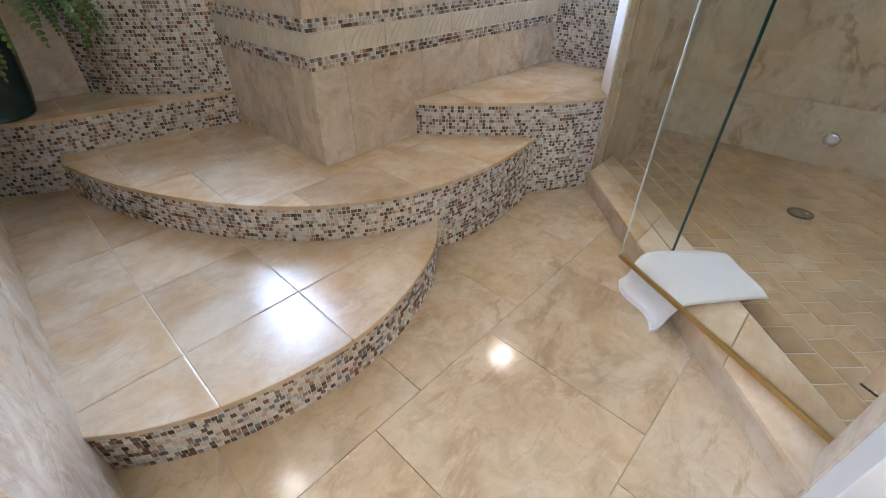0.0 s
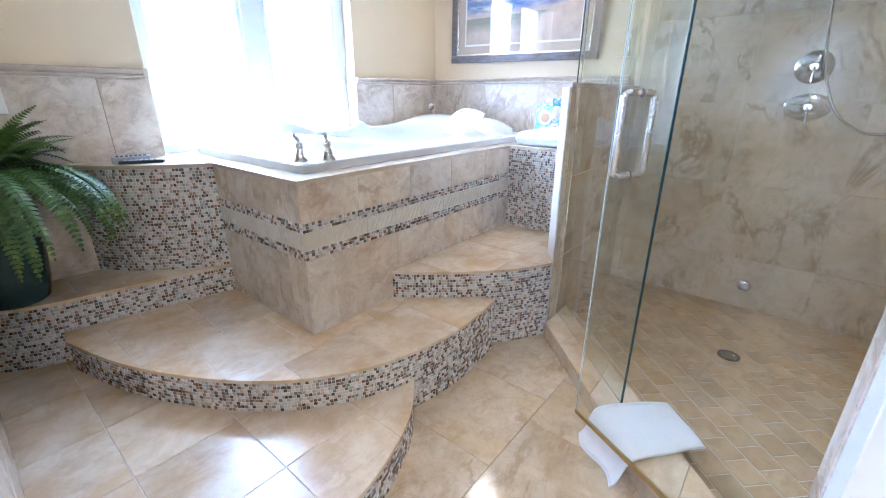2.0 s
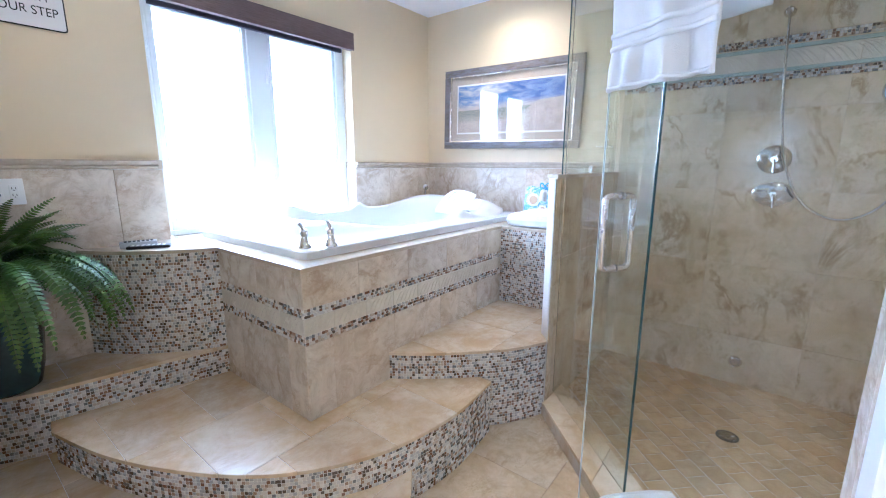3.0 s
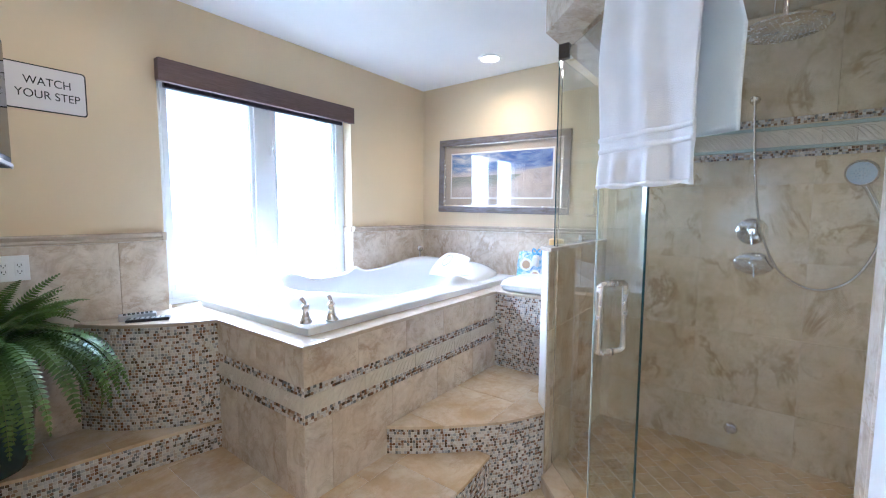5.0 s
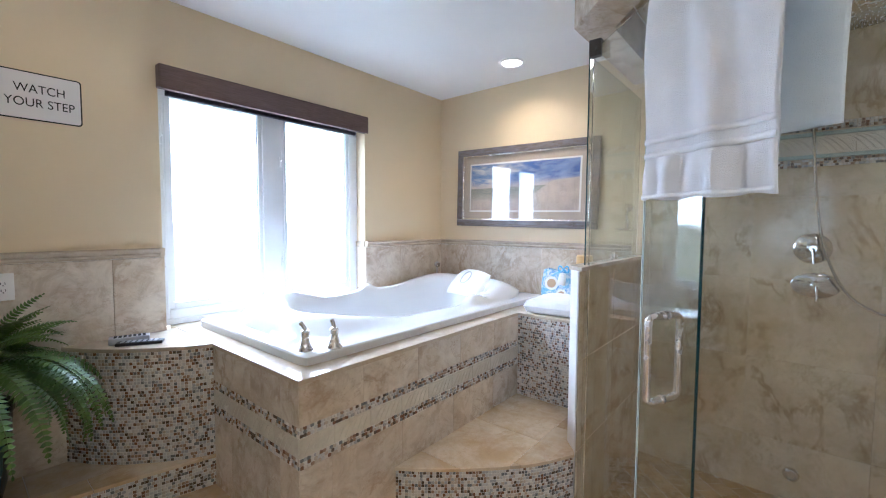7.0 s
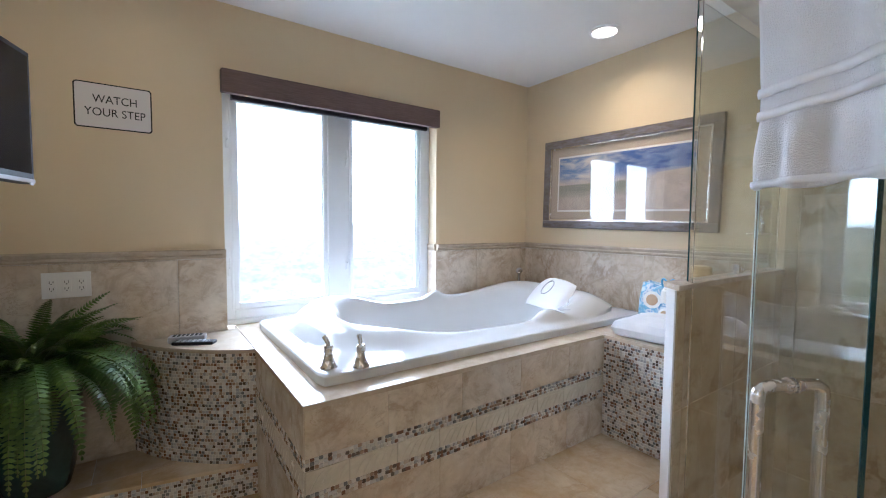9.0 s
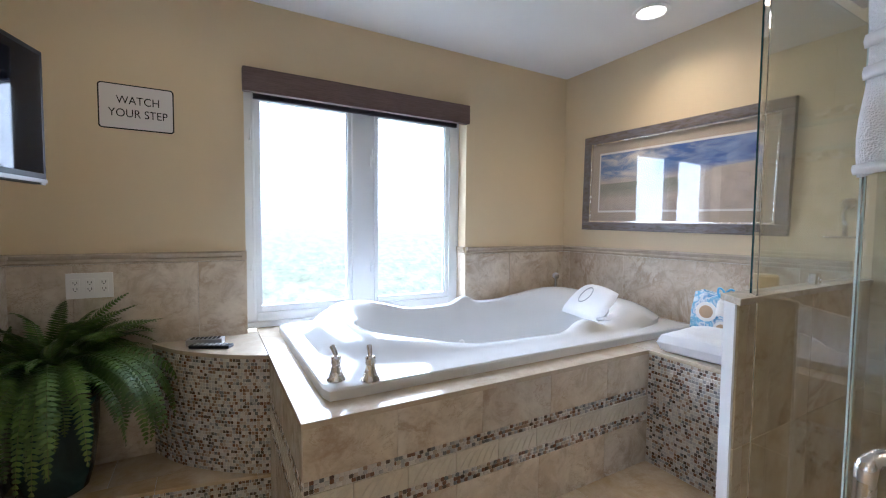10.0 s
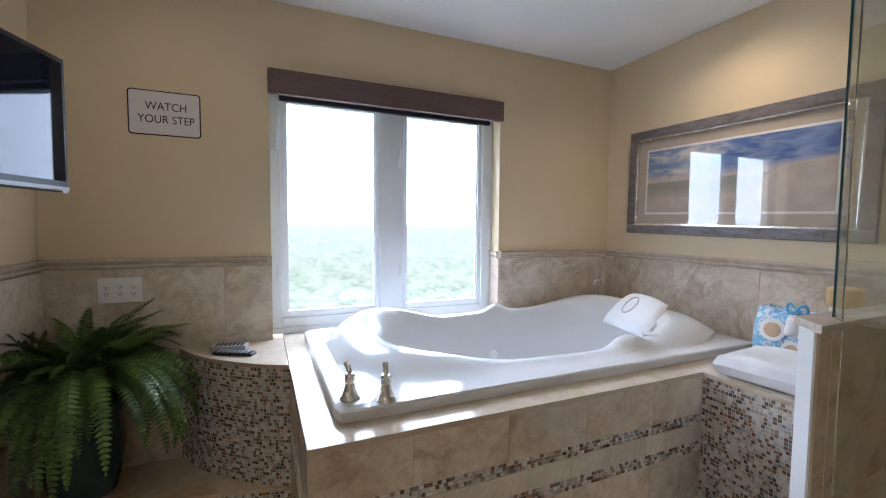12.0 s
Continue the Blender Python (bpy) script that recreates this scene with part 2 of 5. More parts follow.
def thing(name, label, category, group="", at=(0, 0, 0)):
    ob = tagged(new(name), label, category, group)
    ob.matrix_world = pose(*at)
    return ob


def bevel(bm, width, seg=2):
    if width:
        bmesh.ops.bevel(bm, geom=list(bm.edges), offset=width, segments=seg, profile=0.7, affect="EDGES", clamp_overlap=True)
    return bm


def box(x0, x1, y0, y1, z0, z1, r=0.0, seg=2, bm=None):
    tmp = bmesh.new()
    bmesh.ops.create_cube(tmp, size=1, matrix=Matrix.LocRotScale(((x0 + x1) / 2, (y0 + y1) / 2, (z0 + z1) / 2), None, (x1 - x0, y1 - y0, z1 - z0)))
    bevel(tmp, r, seg)
    return join(bm, tmp)


def join(bm, tmp):
    if bm is None:
        return tmp
    me = bpy.data.meshes.new("tmp")
    tmp.to_mesh(me)
    tmp.free()
    bm.from_mesh(me)
    bpy.data.meshes.remove(me)
    return bm


def prism(poly, z0, z1, r=0.0):
    bm = bmesh.new()
    lo = [bm.verts.new((x, y, z0)) for x, y in poly]
    hi = [bm.verts.new((x, y, z1)) for x, y in poly]
    bm.faces.new(lo[::-1])
    bm.faces.new(hi)
    for i in range(len(poly)):
        j = (i + 1) % len(poly)
        bm.faces.new((lo[i], lo[j], hi[j], hi[i]))
    bmesh.ops.recalc_face_normals(bm, faces=bm.faces)
    if r:
        top = [e for e in bm.edges if all(v.co.z > z1 - 1e-5 for v in e.verts)]
        bmesh.ops.bevel(bm, geom=top, offset=r, segments=2, profile=0.6, affect="EDGES", clamp_overlap=True)
    return bm


def turned(profile, seg=32, axis=(0, 0, 1), at=(0, 0, 0), bm=None):
    """A turned solid from (radius, height) pairs along axis, from at."""
    tmp = bmesh.new()
    rot = Vector((0, 0, 1)).rotation_difference(Vector(axis)).to_matrix()
    rings = []
    for r, h in profile:
        rings.append([tmp.verts.new(Vector(at) + rot @ Vector((r * math.cos(2 * math.pi * k / seg), r * math.sin(2 * math.pi * k / seg), h))) for k in range(seg)])
    for a, b in zip(rings, rings[1:]):
        for k in range(seg):
            tmp.faces.new((a[k], a[(k + 1) % seg], b[(k + 1) % seg], b[k]))
    tmp.faces.new(rings[0][::-1])
    tmp.faces.new(rings[-1])
    bmesh.ops.remove_doubles(tmp, verts=tmp.verts, dist=1e-6)
    return join(bm, tmp)


def spline(pts, per=12):
    """A smooth line through pts (Catmull-Rom)."""
    p = [Vector(q) for q in pts]
    p = [2 * p[0] - p[1]] + p + [2 * p[-1] - p[-2]]
    out = []
    for i in range(1, len(p) - 2):
        for k in range(per):
            t = k / per
            a, b, c, d = p[i - 1], p[i], p[i + 1], p[i + 2]
            out.append(0.5 * (2 * b + (c - a) * t + (2 * a - 5 * b + 4 * c - d) * t * t + (3 * b - a - 3 * c + d) * t ** 3))
    out.append(p[-2])
    return out


def tube(pts, r, seg=12, bm=None, taper=1.0):
    tmp = bmesh.new()
    pts = [Vector(p) for p in pts]
    rings, up = [], Vector((0.123, 0.456, 0.88)).normalized()
    for i, p in enumerate(pts):
        d = (pts[min(i + 1, len(pts) - 1)] - pts[max(i - 1, 0)]).normalized()
        s = d.cross(up).normalized()
        up = s.cross(d).normalized()
        rr = r * (1 + (taper - 1) * i / max(1, len(pts) - 1))
        rings.append([tmp.verts.new(p + rr * (math.cos(2 * math.pi * k / seg) * s + math.sin(2 * math.pi * k / seg) * up)) for k in range(seg)])
    for a, b in zip(rings, rings[1:]):
        for k in range(seg):
            tmp.faces.new((a[k], a[(k + 1) % seg], b[(k + 1) % seg], b[k]))
    tmp.faces.new(rings[0][::-1])
    tmp.faces.new(rings[-1])
    return join(bm, tmp)


def along(path):
    """Cumulated lengths of a plan line."""
    s = [0.0]
    for a, b in zip(path, path[1:]):
        s.append(s[-1] + (Vector(b) - Vector(a)).length)
    return s


def at_length(path, s, u):
    u = min(max(u, 0), s[-1])
    k = max(i for i in range(len(s) - 1) if s[i] <= u + 1e-9)
    f = (u - s[k]) / (s[k + 1] - s[k])
    a, b = Vector(path[k]), Vector(path[k + 1])
    d = (b - a).normalized()
    return a + (b - a) * f, d


def offset(path, d):
    """The plan line moved d to the right of its direction."""
    out = []
    for i, p in enumerate(path):
        t = (Vector(path[min(i + 1, len(path) - 1)]) - Vector(path[max(i - 1, 0)])).normalized()
        out.append((p[0] + d * t.y, p[1] - d * t.x))
    return out


def mosaic_cells(length, z0, z1, rng, pitch=0.0162):
    """Rows of small tiles of uneven widths: (u0, u1, z0, z1)."""
    rows = max(1, round((z1 - z0) / pitch))
    h = (z1 - z0) / rows
    for r in range(rows):
        u = 0.0
        while u < length:
            w = 0.0162 if rng.random() > 0.06 else rng.choice((0.0082, 0.0244))
            a, b = u + 0.0010 + rng.uniform(-0.0003, 0.0003), min(u + w, length) - 0.0010
            if b - a > 0.004:
                yield a, b, z0 + r * h + 0.0010 + rng.uniform(-0.0003, 0.0003), z0 + (r + 1) * h - 0.0010
            u += w


def mosaic(name, path, z0, z1, parent=None, seed=1, proud=0.0022, pieces=None, pitch=0.0162):
    """Mosaic on the upright face over a plan line; the face looks to the right of the line. Pieces in the stretch pieces=(u0, u1) are objects of their own."""
    rng = random.Random(seed)
    s = along(path)
    verts, faces, shared = [], [], {}
    laid = list(mosaic_cells(s[-1], z0, z1, rng, pitch))
    rng.shuffle(laid)
    for a, b, lo, hi in laid:
        (pa, d), (pb, _) = at_length(path, s, a), at_length(path, s, b)
        nrm = Vector((d.y, -d.x))
        out = proud + rng.uniform(-0.0005, 0.0005)
        c = 0.0012
        if pieces and pieces[0] <= a and b <= pieces[1]:
            key = (round(b - a, 3), round(hi - lo, 3))
            if key not in shared:
                shared[key] = box(-(b - a) / 2, (b - a) / 2, -proud * 1.5, proud, -(hi - lo) / 2, (hi - lo) / 2, 0.0011, 1)
                me = bpy.data.meshes.new("mosaic_tile")
                shared[key].to_mesh(me)
                shared[key].free()
                me.materials.append(MOSAIC_PIECE)
                shared[key] = me
            ob = new("mosaic_tile", shared[key])
            mid = (pa + pb) / 2
            ang = math.atan2((pb - pa).y, (pb - pa).x) + math.pi
            ob.matrix_world = Matrix.Translation((mid.x, mid.y, (lo + hi) / 2)) @ Matrix.Rotation(ang, 4, "Z")
            if parent is not None:
                ob.parent = parent
            continue
        k = len(verts)
        ins = ((pb - pa).normalized()) * c
        for q, o in ((pa, 0.0), (pb, 0.0)):
            for z in (lo, hi):
                verts.append((q.x, q.y, z))
        for q in (pa + ins, pb - ins):
            for z in (lo + c, hi - c):
                verts.append((q.x + nrm.x * out, q.y + nrm.y * out, z))
        # 0 a lo, 1 a hi, 2 b lo, 3 b hi; 4..7 the same, proud
        faces += [(k + 4, k + 6, k + 7, k + 5), (k, k + 2, k + 6, k + 4), (k + 2, k + 3, k + 7, k + 6), (k + 3, k + 1, k + 5, k + 7), (k + 1, k, k + 4, k + 5)]
    me = bpy.data.meshes.new(name)
    me.from_pydata(verts, [], faces)
    me.materials.append(MOSAIC)
    ob = tagged(new(name, me), kind="stuff")
    if parent is not None:
        ob.parent = parent
    return ob


def clip(poly, axis, value, keep_above):
    out = []
    for i in range(len(poly)):
        a, b = poly[i], poly[(i + 1) % len(poly)]
        fa = (a[axis] - value) * (1 if keep_above else -1)
        fb = (b[axis] - value) * (1 if keep_above else -1)
        if fa >= 0:
            out.append(a)
        if fa * fb < 0:
            f = fa / (fa - fb)
            out.append((a[0] + (b[0] - a[0]) * f, a[1] + (b[1] - a[1]) * f))
    return out


def area(poly):
    return abs(sum(a[0] * b[1] - b[0] * a[1] for a, b in zip(poly, poly[1:] + poly[:1]))) / 2


def cells(poly, x0, y0, w, h, stagger=0.0, gap=0.001):
    """The polygon cut into laid tiles: columns of width w, tiles of length h, each column moved on by stagger."""
    xs, ys = [p[0] for p in poly], [p[1] for p in poly]
    for i in range(math.floor((min(xs) - x0) / w), math.ceil((max(xs) - x0) / w)):
        a = x0 + i * w
        col = clip(clip(list(poly), 0, a + gap, True), 0, a + w - gap, False)
        if len(col) < 3:
            continue
        oy = y0 + (i * stagger) % h
        for j in range(math.floor((min(ys) - oy) / h), math.ceil((max(ys) - oy) / h)):
            b = oy + j * h
            c = clip(clip(col, 1, b + gap, True), 1, b + h - gap, False)
            if len(c) > 2 and area(c) > 4e-4:
                yield c


def clean(poly):
    out = []
    for p in poly:
        if not out or (Vector(p) - Vector(out[-1])).length > 1e-4:
            out.append(p)
    if (Vector(out[0]) - Vector(out[-1])).length < 1e-4:
        out.pop()
    return out


def paving(name, poly, z0, z1, x0, y0, w, h, stagger, material, parent, r=0.0010, turn=0.0, gap=0.001):
    """Laid tiles over a plan polygon, each an object of its own."""
    m = Matrix.Rotation(turn, 2)
    back = Matrix.Rotation(-turn, 2)
    local = [tuple(back @ Vector(p)) for p in poly]
    for c in cells(local, x0, y0, w, h, stagger, gap):
        c = clean([tuple(m @ Vector(p)) for p in c])
        if len(c) > 2:
            part(name, prism(c, z0, z1, r), material, parent)


def wall_tiles(name, origin, u, length, z0, z1, u0, zs0, w, h, stagger, material, parent, thick=0.012, gap=0.001):
    """Upright tiles on a wall face: origin and u give the plan line, the face looks to the right of u."""
    u = Vector(u).normalized()
    nrm = Vector((u.y, -u.x))
    m = Matrix(((u.x, nrm.x, 0, origin[0]), (u.y, nrm.y, 0, origin[1]), (0, 0, 1, 0), (0, 0, 0, 1)))
    for c in cells([(0, z0), (length, z0), (length, z1), (0, z1)], u0, zs0, w, h, stagger, gap):
        bm = prism(c, 0, thick, 0.0012)
        bmesh.ops.transform(bm, matrix=m @ Matrix(((1, 0, 0, 0), (0, 0, 1, 0), (0, 1, 0, 0), (0, 0, 0, 1))), verts=bm.verts)
        part(name, bm, material, parent)


def moulding(name, origin, u, length, profile, material, parent=None):
    """A moulding run along a plan line; profile: (out from the wall, z) pairs."""
    u = Vector(u).normalized()
    nrm = Vector((u.y, -u.x))
    bm = bmesh.new()
    rings = []
    for s in (0, length):
        rings.append([bm.verts.new((origin[0] + u.x * s + nrm.x * o, origin[1] + u.y * s + nrm.y * o, z)) for o, z in profile])
    k = len(profile)
    for i in range(k):
        bm.faces.new((rings[0][i], rings[0][(i + 1) % k], rings[1][(i + 1) % k], rings[1][i]))
    bm.faces.new(rings[0])
    bm.faces.new(rings[1][::-1])
    return part(name, bm, material, parent, smooth=True)


def setting(name, bm, material, label, category="", smooth=False):
    return tagged(part(name, bm, material, smooth=smooth), label, category or name.split("_")[0], kind="structure")

# ---- the room ----
XW, YP, YL, ZC, ZD = -2.60, 3.36, -0.12, 2.93, 1.06
X_END, XR, YB = -0.36, 2.1, -2.3
WY0, WY1, WZ0, WZ1 = 0.885, 2.365, 1.06, 2.52
E_T = 0.24

floor = setting("floor", box(XW - E_T, XR + 0.2, YB - 0.2, YP + 0.2, -0.25, -0.012), GROUT_DARK, "cream marble tile floor with fine tan joints", "floor")
wall_window = setting("wall_window", box(XW - E_T, XW, YL - 0.2, WY0, -0.1, ZC), WALL_PAINT, "buff painted plaster wall round the bath window", "wall")
part("wall_pier", box(XW - E_T, XW, WY1, YP + 0.2, -0.1, ZC), WALL_PAINT, wall_window)
part("wall_over", box(XW - E_T, XW, WY0, WY1, WZ1, ZC), WALL_PAINT, wall_window)
part("wall_under", box(XW - E_T, XW, WY0, WY1, -0.1, WZ0 - 0.02), WALL_PAINT, wall_window)
setting("wall_north", box(XW, XR + 0.2, YP, YP + 0.2, -0.1, ZC), WALL_PAINT, "buff painted plaster wall behind the framed picture", "wall")
setting("wall_left", box(XW, X_END, YL - 0.15, YL, -0.1, ZC), WALL_PAINT, "buff painted plaster wall beside the fern and television", "wall")
setting("wall_partition", box(X_END - 0.15, X_END, YB, YL - 0.15, -0.1, ZC), WALL_PAINT, "plain buff painted partition wall", "wall")
# back wall, with an unseen opening left in it for the added fill lamp
wall_back = setting("wall_back", box(X_END - 0.15, -0.3, YB - 0.2, YB, -0.1, ZC), WALL_PAINT, "plain buff painted back wall", "wall")
part("wall_pier", box(1.1, XR + 0.2, YB - 0.2, YB, -0.1, ZC), WALL_PAINT, wall_back)
part("wall_over", box(-0.3, 1.1, YB - 0.2, YB, 2.35, ZC), WALL_PAINT, wall_back)
part("wall_under", box(-0.3, 1.1, YB - 0.2, YB, -0.1, 1.1), WALL_PAINT, wall_back)
setting("wall_right", box(XR, XR + 0.2, YB, YP, -0.1, ZC), WALL_PAINT, "plain buff painted side wall", "wall")
setting("ceiling", box(XW - E_T, XR + 0.2, YB - 0.2, YP + 0.2, ZC, ZC + 0.15), CEILING_PAINT, "smooth white painted plaster ceiling", "ceiling")

# plan lines of the curved steps, from the left wall to the right
LOW = [tuple(p) for p in spline([(-0.80, YL), (-0.70, 0.01), (-0.627, 0.168), (-0.578, 0.378), (-0.572, 0.567), (-0.616, 0.768), (-0.712, 0.985), (-0.860, 1.165)], 8)]
MID = [tuple(p) for p in spline([(-2.150, 0.175), (-1.80, 0.270), (-1.515, 0.392), (-1.253, 0.550), (-1.052, 0.734), (-0.899, 0.980), (-0.830, 1.219), (-0.806, 1.486), (-0.838, 1.805)], 8)]
UP = [tuple(p) for p in spline([(-1.30, 1.468), (-1.162, 1.567), (-0.968, 1.742), (-0.790, 1.942), (-0.672, 2.155)], 8)]
LEFT = [tuple(p) for p in spline([(-2.42, YL), (-2.275, 0.130), (-2.215, 0.400), (-2.160, 0.680), (-2.094, 0.953)], 8)]
DECK = [tuple(p) for p in spline([(XW, 0.430), (-2.40, 0.555), (-2.25, 0.705), (-2.15, 0.84), (-2.095, 0.95)], 8)]
XF, YF, YR = -1.30, 0.95, 2.66
Z1, Z2, Z3 = 0.158, 0.317, 0.478
# the low shower wall
HX0, HX1, HY0, HY1, HZ = -0.748, -0.675, 2.180, 2.262, 1.435
# the shower's glass line x + y = GL, and the kerb below it
GL, KERB_OUT, KERB_IN, KERB_Z = 1.625, 1.470, 1.75, 0.097
HINGE = (0.515, 1.11)


def step_body(name, line, back, z, label, lay):
    body = setting(name, prism(clean(line + back), 0, z - 0.018), GROUT, label, "step")
    edge = offset(line, 0.006)
    inner = offset(line, -0.004)
    part("bedding", prism(clean(inner + back), z - 0.018, z - 0.0025), GROUT, body)
    paving("step_tile", clean(edge + back), z - 0.017, z, *lay, STONE_STEP, body, 0.003)
    return body


low = step_body("step_low", LOW, [(-0.95, 1.165), (-2.30, 1.0), (-2.42, YL)], Z1, "low curved step with pale marble treads and mosaic riser", (-0.862, -0.204, 0.36, 0.357, 0.0))
mid = step_body("step_middle", MID, [(-1.20, 1.80), (-1.31, 1.5), (-1.31, 0.96), (-2.28, 0.96), (-2.30, 0.19)], Z2, "middle curved step with marble treads and mosaic riser", (-1.66, 0.16, 0.46, 0.36, 0.2))
up = step_body("step_upper", UP, [(HX0, 2.30), (HX0, YR + 0.02), (XF - 0.01, YR + 0.02)], Z3, "upper curved step beside the bath, marble tread, mosaic riser", (-1.33, 1.66, 0.46, 0.5, 0.22))
side = step_body("step_side", LEFT, [(-2.115, 0.96), (XW, 0.96), (XW, YL)], Z3, "curved marble ledge carrying the fern, mosaic riser", (-2.62, 0.28, 0.30, 0.42, 0.19))

# ---- bath surround ----
surround = setting("bath_surround", prism([(XF, YF), (XF, YR), (HX0, YR), (HX0, YP), (XW, YP), (XW, 0.43)] + DECK[1:-1] + [(DECK[-1][0], YF)], 0, 0.62), GROUT, "marble clad bath surround with mosaic bands", "bath surround")
TX0, TX1, TY0, TY1 = -2.575, -1.415, 1.05, 3.27
rim = [((XF, YF), (XF, YR), (TX1 - 0.04, YR), (TX1 - 0.04, YF)),
       ((HX0, YR), (HX0, YP), (TX1 - 0.04, YP), (TX1 - 0.04, YR)),
       ((TX1 - 0.04, TY1 - 0.05), (TX1 - 0.04, YP), (XW, YP), (XW, TY1 - 0.05)),
       ((TX1 - 0.04, YF), (TX1 - 0.04, TY0 + 0.05), (XW, TY0 + 0.05), (XW, YF))]
for q in rim:
    part("core", prism(list(q), 0.62, ZD - 0.02), GROUT, surround)
part("core", prism([(XW, YF)] + DECK[:-1] + [(DECK[-1][0], YF)], 0.62, ZD - 0.02), GROUT, surround)
slabs = [((XF + 0.006, YF - 0.006), (XF + 0.006, YR - 0.006), (TX1 - 0.04, YR - 0.006), (TX1 - 0.04, TY0 + 0.05), (XW - 0.11, TY0 + 0.05), (XW - 0.11, YF - 0.006)),
         ((HX0, YR - 0.006), (HX0, YP), (TX1 - 0.038, YP), (TX1 - 0.038, YR - 0.006)),
         ((TX1 - 0.042, TY1 - 0.05), (TX1 - 0.042, YP), (XW, YP), (XW, TY1 - 0.05)),
         ((XW - 0.11, TY0 + 0.052), (-2.54, TY0 + 0.052), (-2.54, WY1), (XW - 0.11, WY1)),
         tuple([(XW, YF - 0.008)] + offset(DECK, 0.006)[:-1] + [(DECK[-1][0] + 0.004, YF - 0.008)])]
for q in slabs:
    part("deck_slab", prism(clean(list(q)), ZD - 0.02, ZD, 0.003), STONE_DECK, surround)


def bath_face(origin, u, length, u0, w):
    """One clad face: marble, mosaic, ivory relief band, mosaic, marble."""
    d = Vector(u).normalized()
    end = (origin[0] + d.x * length, origin[1] + d.y * length)
    path = [origin, end]
    wall_tiles("marble_panel", origin, u, length, 0.868, ZD - 0.02, u0, 0.5, w, 0.6, 0, STONE_WALL, surround, 0.004, 0.0005)
    wall_tiles("marble_panel", origin, u, length, 0.20, 0.694, u0 + 0.19, 0.1, w * 1.15, 0.9, 0, STONE_WALL, surround, 0.004, 0.0005)
    mosaic("mosaic_band", path, 0.824, 0.868, surround, 11, 0.004, (0, 0.72))
    mosaic("mosaic_band", path, 0.694, 0.740, surround, 12, 0.004, (0, 0.72))
    wall_tiles("relief_tile", origin, u, length, 0.742, 0.822, u0, 0.742, 0.20, 0.2, 0, LISTELLO, surround, 0.005, 0.0008)
    nrm = Vector((d.y, -d.x))
    bm = bmesh.new()
    k = u0
    while k < length:
        for c in range(5):
            a, b = k + 0.02 + c * 0.034, k + 0.075 + c * 0.030
            if a > 0.005 and b < length - 0.005:
                pts = [(Vector((*origin, 0)) + Vector((d.x, d.y, 0)) * (a + (b - a) * f) + Vector((nrm.x, nrm.y, 0)) * 0.0045 + Vector((0, 0, 0.750 + 0.062 * math.sin(f * 1.5)))) for f in (0, 0.25, 0.5, 0.75, 1)]
                tube(pts, 0.0026, 5, bm)
        k += 0.20
    part("relief_waves", bm, LISTELLO, surround)


bath_face((XF, YF), (0, 1), YR - YF, -0.04, 0.36)
bath_face((DECK[-1][0], YF), (1, 0), XF - DECK[-1][0], 0.0, 0.40)
mosaic("mosaic_face", DECK, Z3, ZD - 0.021, surround, 21, pieces=(0.58, 0.74))
mosaic("mosaic_face", [(XF + 0.004, YR), (HX0, YR)], Z3, ZD - 0.021, surround, 22)

# mosaic risers
mosaic("mosaic_riser", LOW, 0.0, Z1 - 0.018, low, 31, pieces=(0.28, 0.77))
mosaic("mosaic_riser", MID, Z1, Z2 - 0.018, mid, 32, pieces=(0.75, 1.30))
mosaic("mosaic_riser_foot", MID[40:], 0.0, Z1, mid, 33)
mosaic("mosaic_riser", UP, Z2, Z3 - 0.018, up, 34, pieces=(0, 0.55))
mosaic("mosaic_riser_foot", [p for p in UP if p[1] > 1.76], 0.0, Z2, up, 35)
mosaic("mosaic_riser", LEFT, Z2, Z3 - 0.018, side, 36)
mosaic("mosaic_riser_foot", [p for p in LEFT if p[1] < 0.22], Z1, Z2, side, 37)

# ---- wainscot ----
CAP = [(0.0, 1.485), (0.022, 1.485), (0.030, 1.492), (0.030, 1.500), (0.024, 1.505), (0.034, 1.515), (0.036, 1.525), (0.028, 1.533), (0.0, 1.533)]


def clad(name, origin, u, length, z0, u0, label, w=0.5, back=GROUT):
    d = Vector(u).normalized()
    nrm = Vector((d.y, -d.x))
    pts = [Vector(origin), Vector(origin) + d * length, Vector(origin) + d * length + nrm * 0.008, Vector(origin) + nrm * 0.008]
    base = setting(name, prism([tuple(p) for p in pts], z0, 1.484), back, label, "wainscot")
    wall_tiles("wainscot_tile", (origin[0] + nrm.x * 0.008, origin[1] + nrm.y * 0.008), u, length, z0, 1.485, u0, -0.20, w, 0.56, 0, STONE_WALL, base, 0.012)
    moulding("cap_moulding", origin, u, length, CAP, STONE_DECK, base)
    return base


window_clad = clad("wainscot_window", (XW, YL), (0, 1), 0.888 - YL, 0.16, 0.25, "cream veined marble wainscot with rounded cap", 0.52)
corner_clad = clad("wainscot_corner", (XW, WY1 + 0.002), (0, 1), YP - WY1 - 0.002, ZD, 0.4, "cream veined marble wainscot with rounded cap", 0.52)
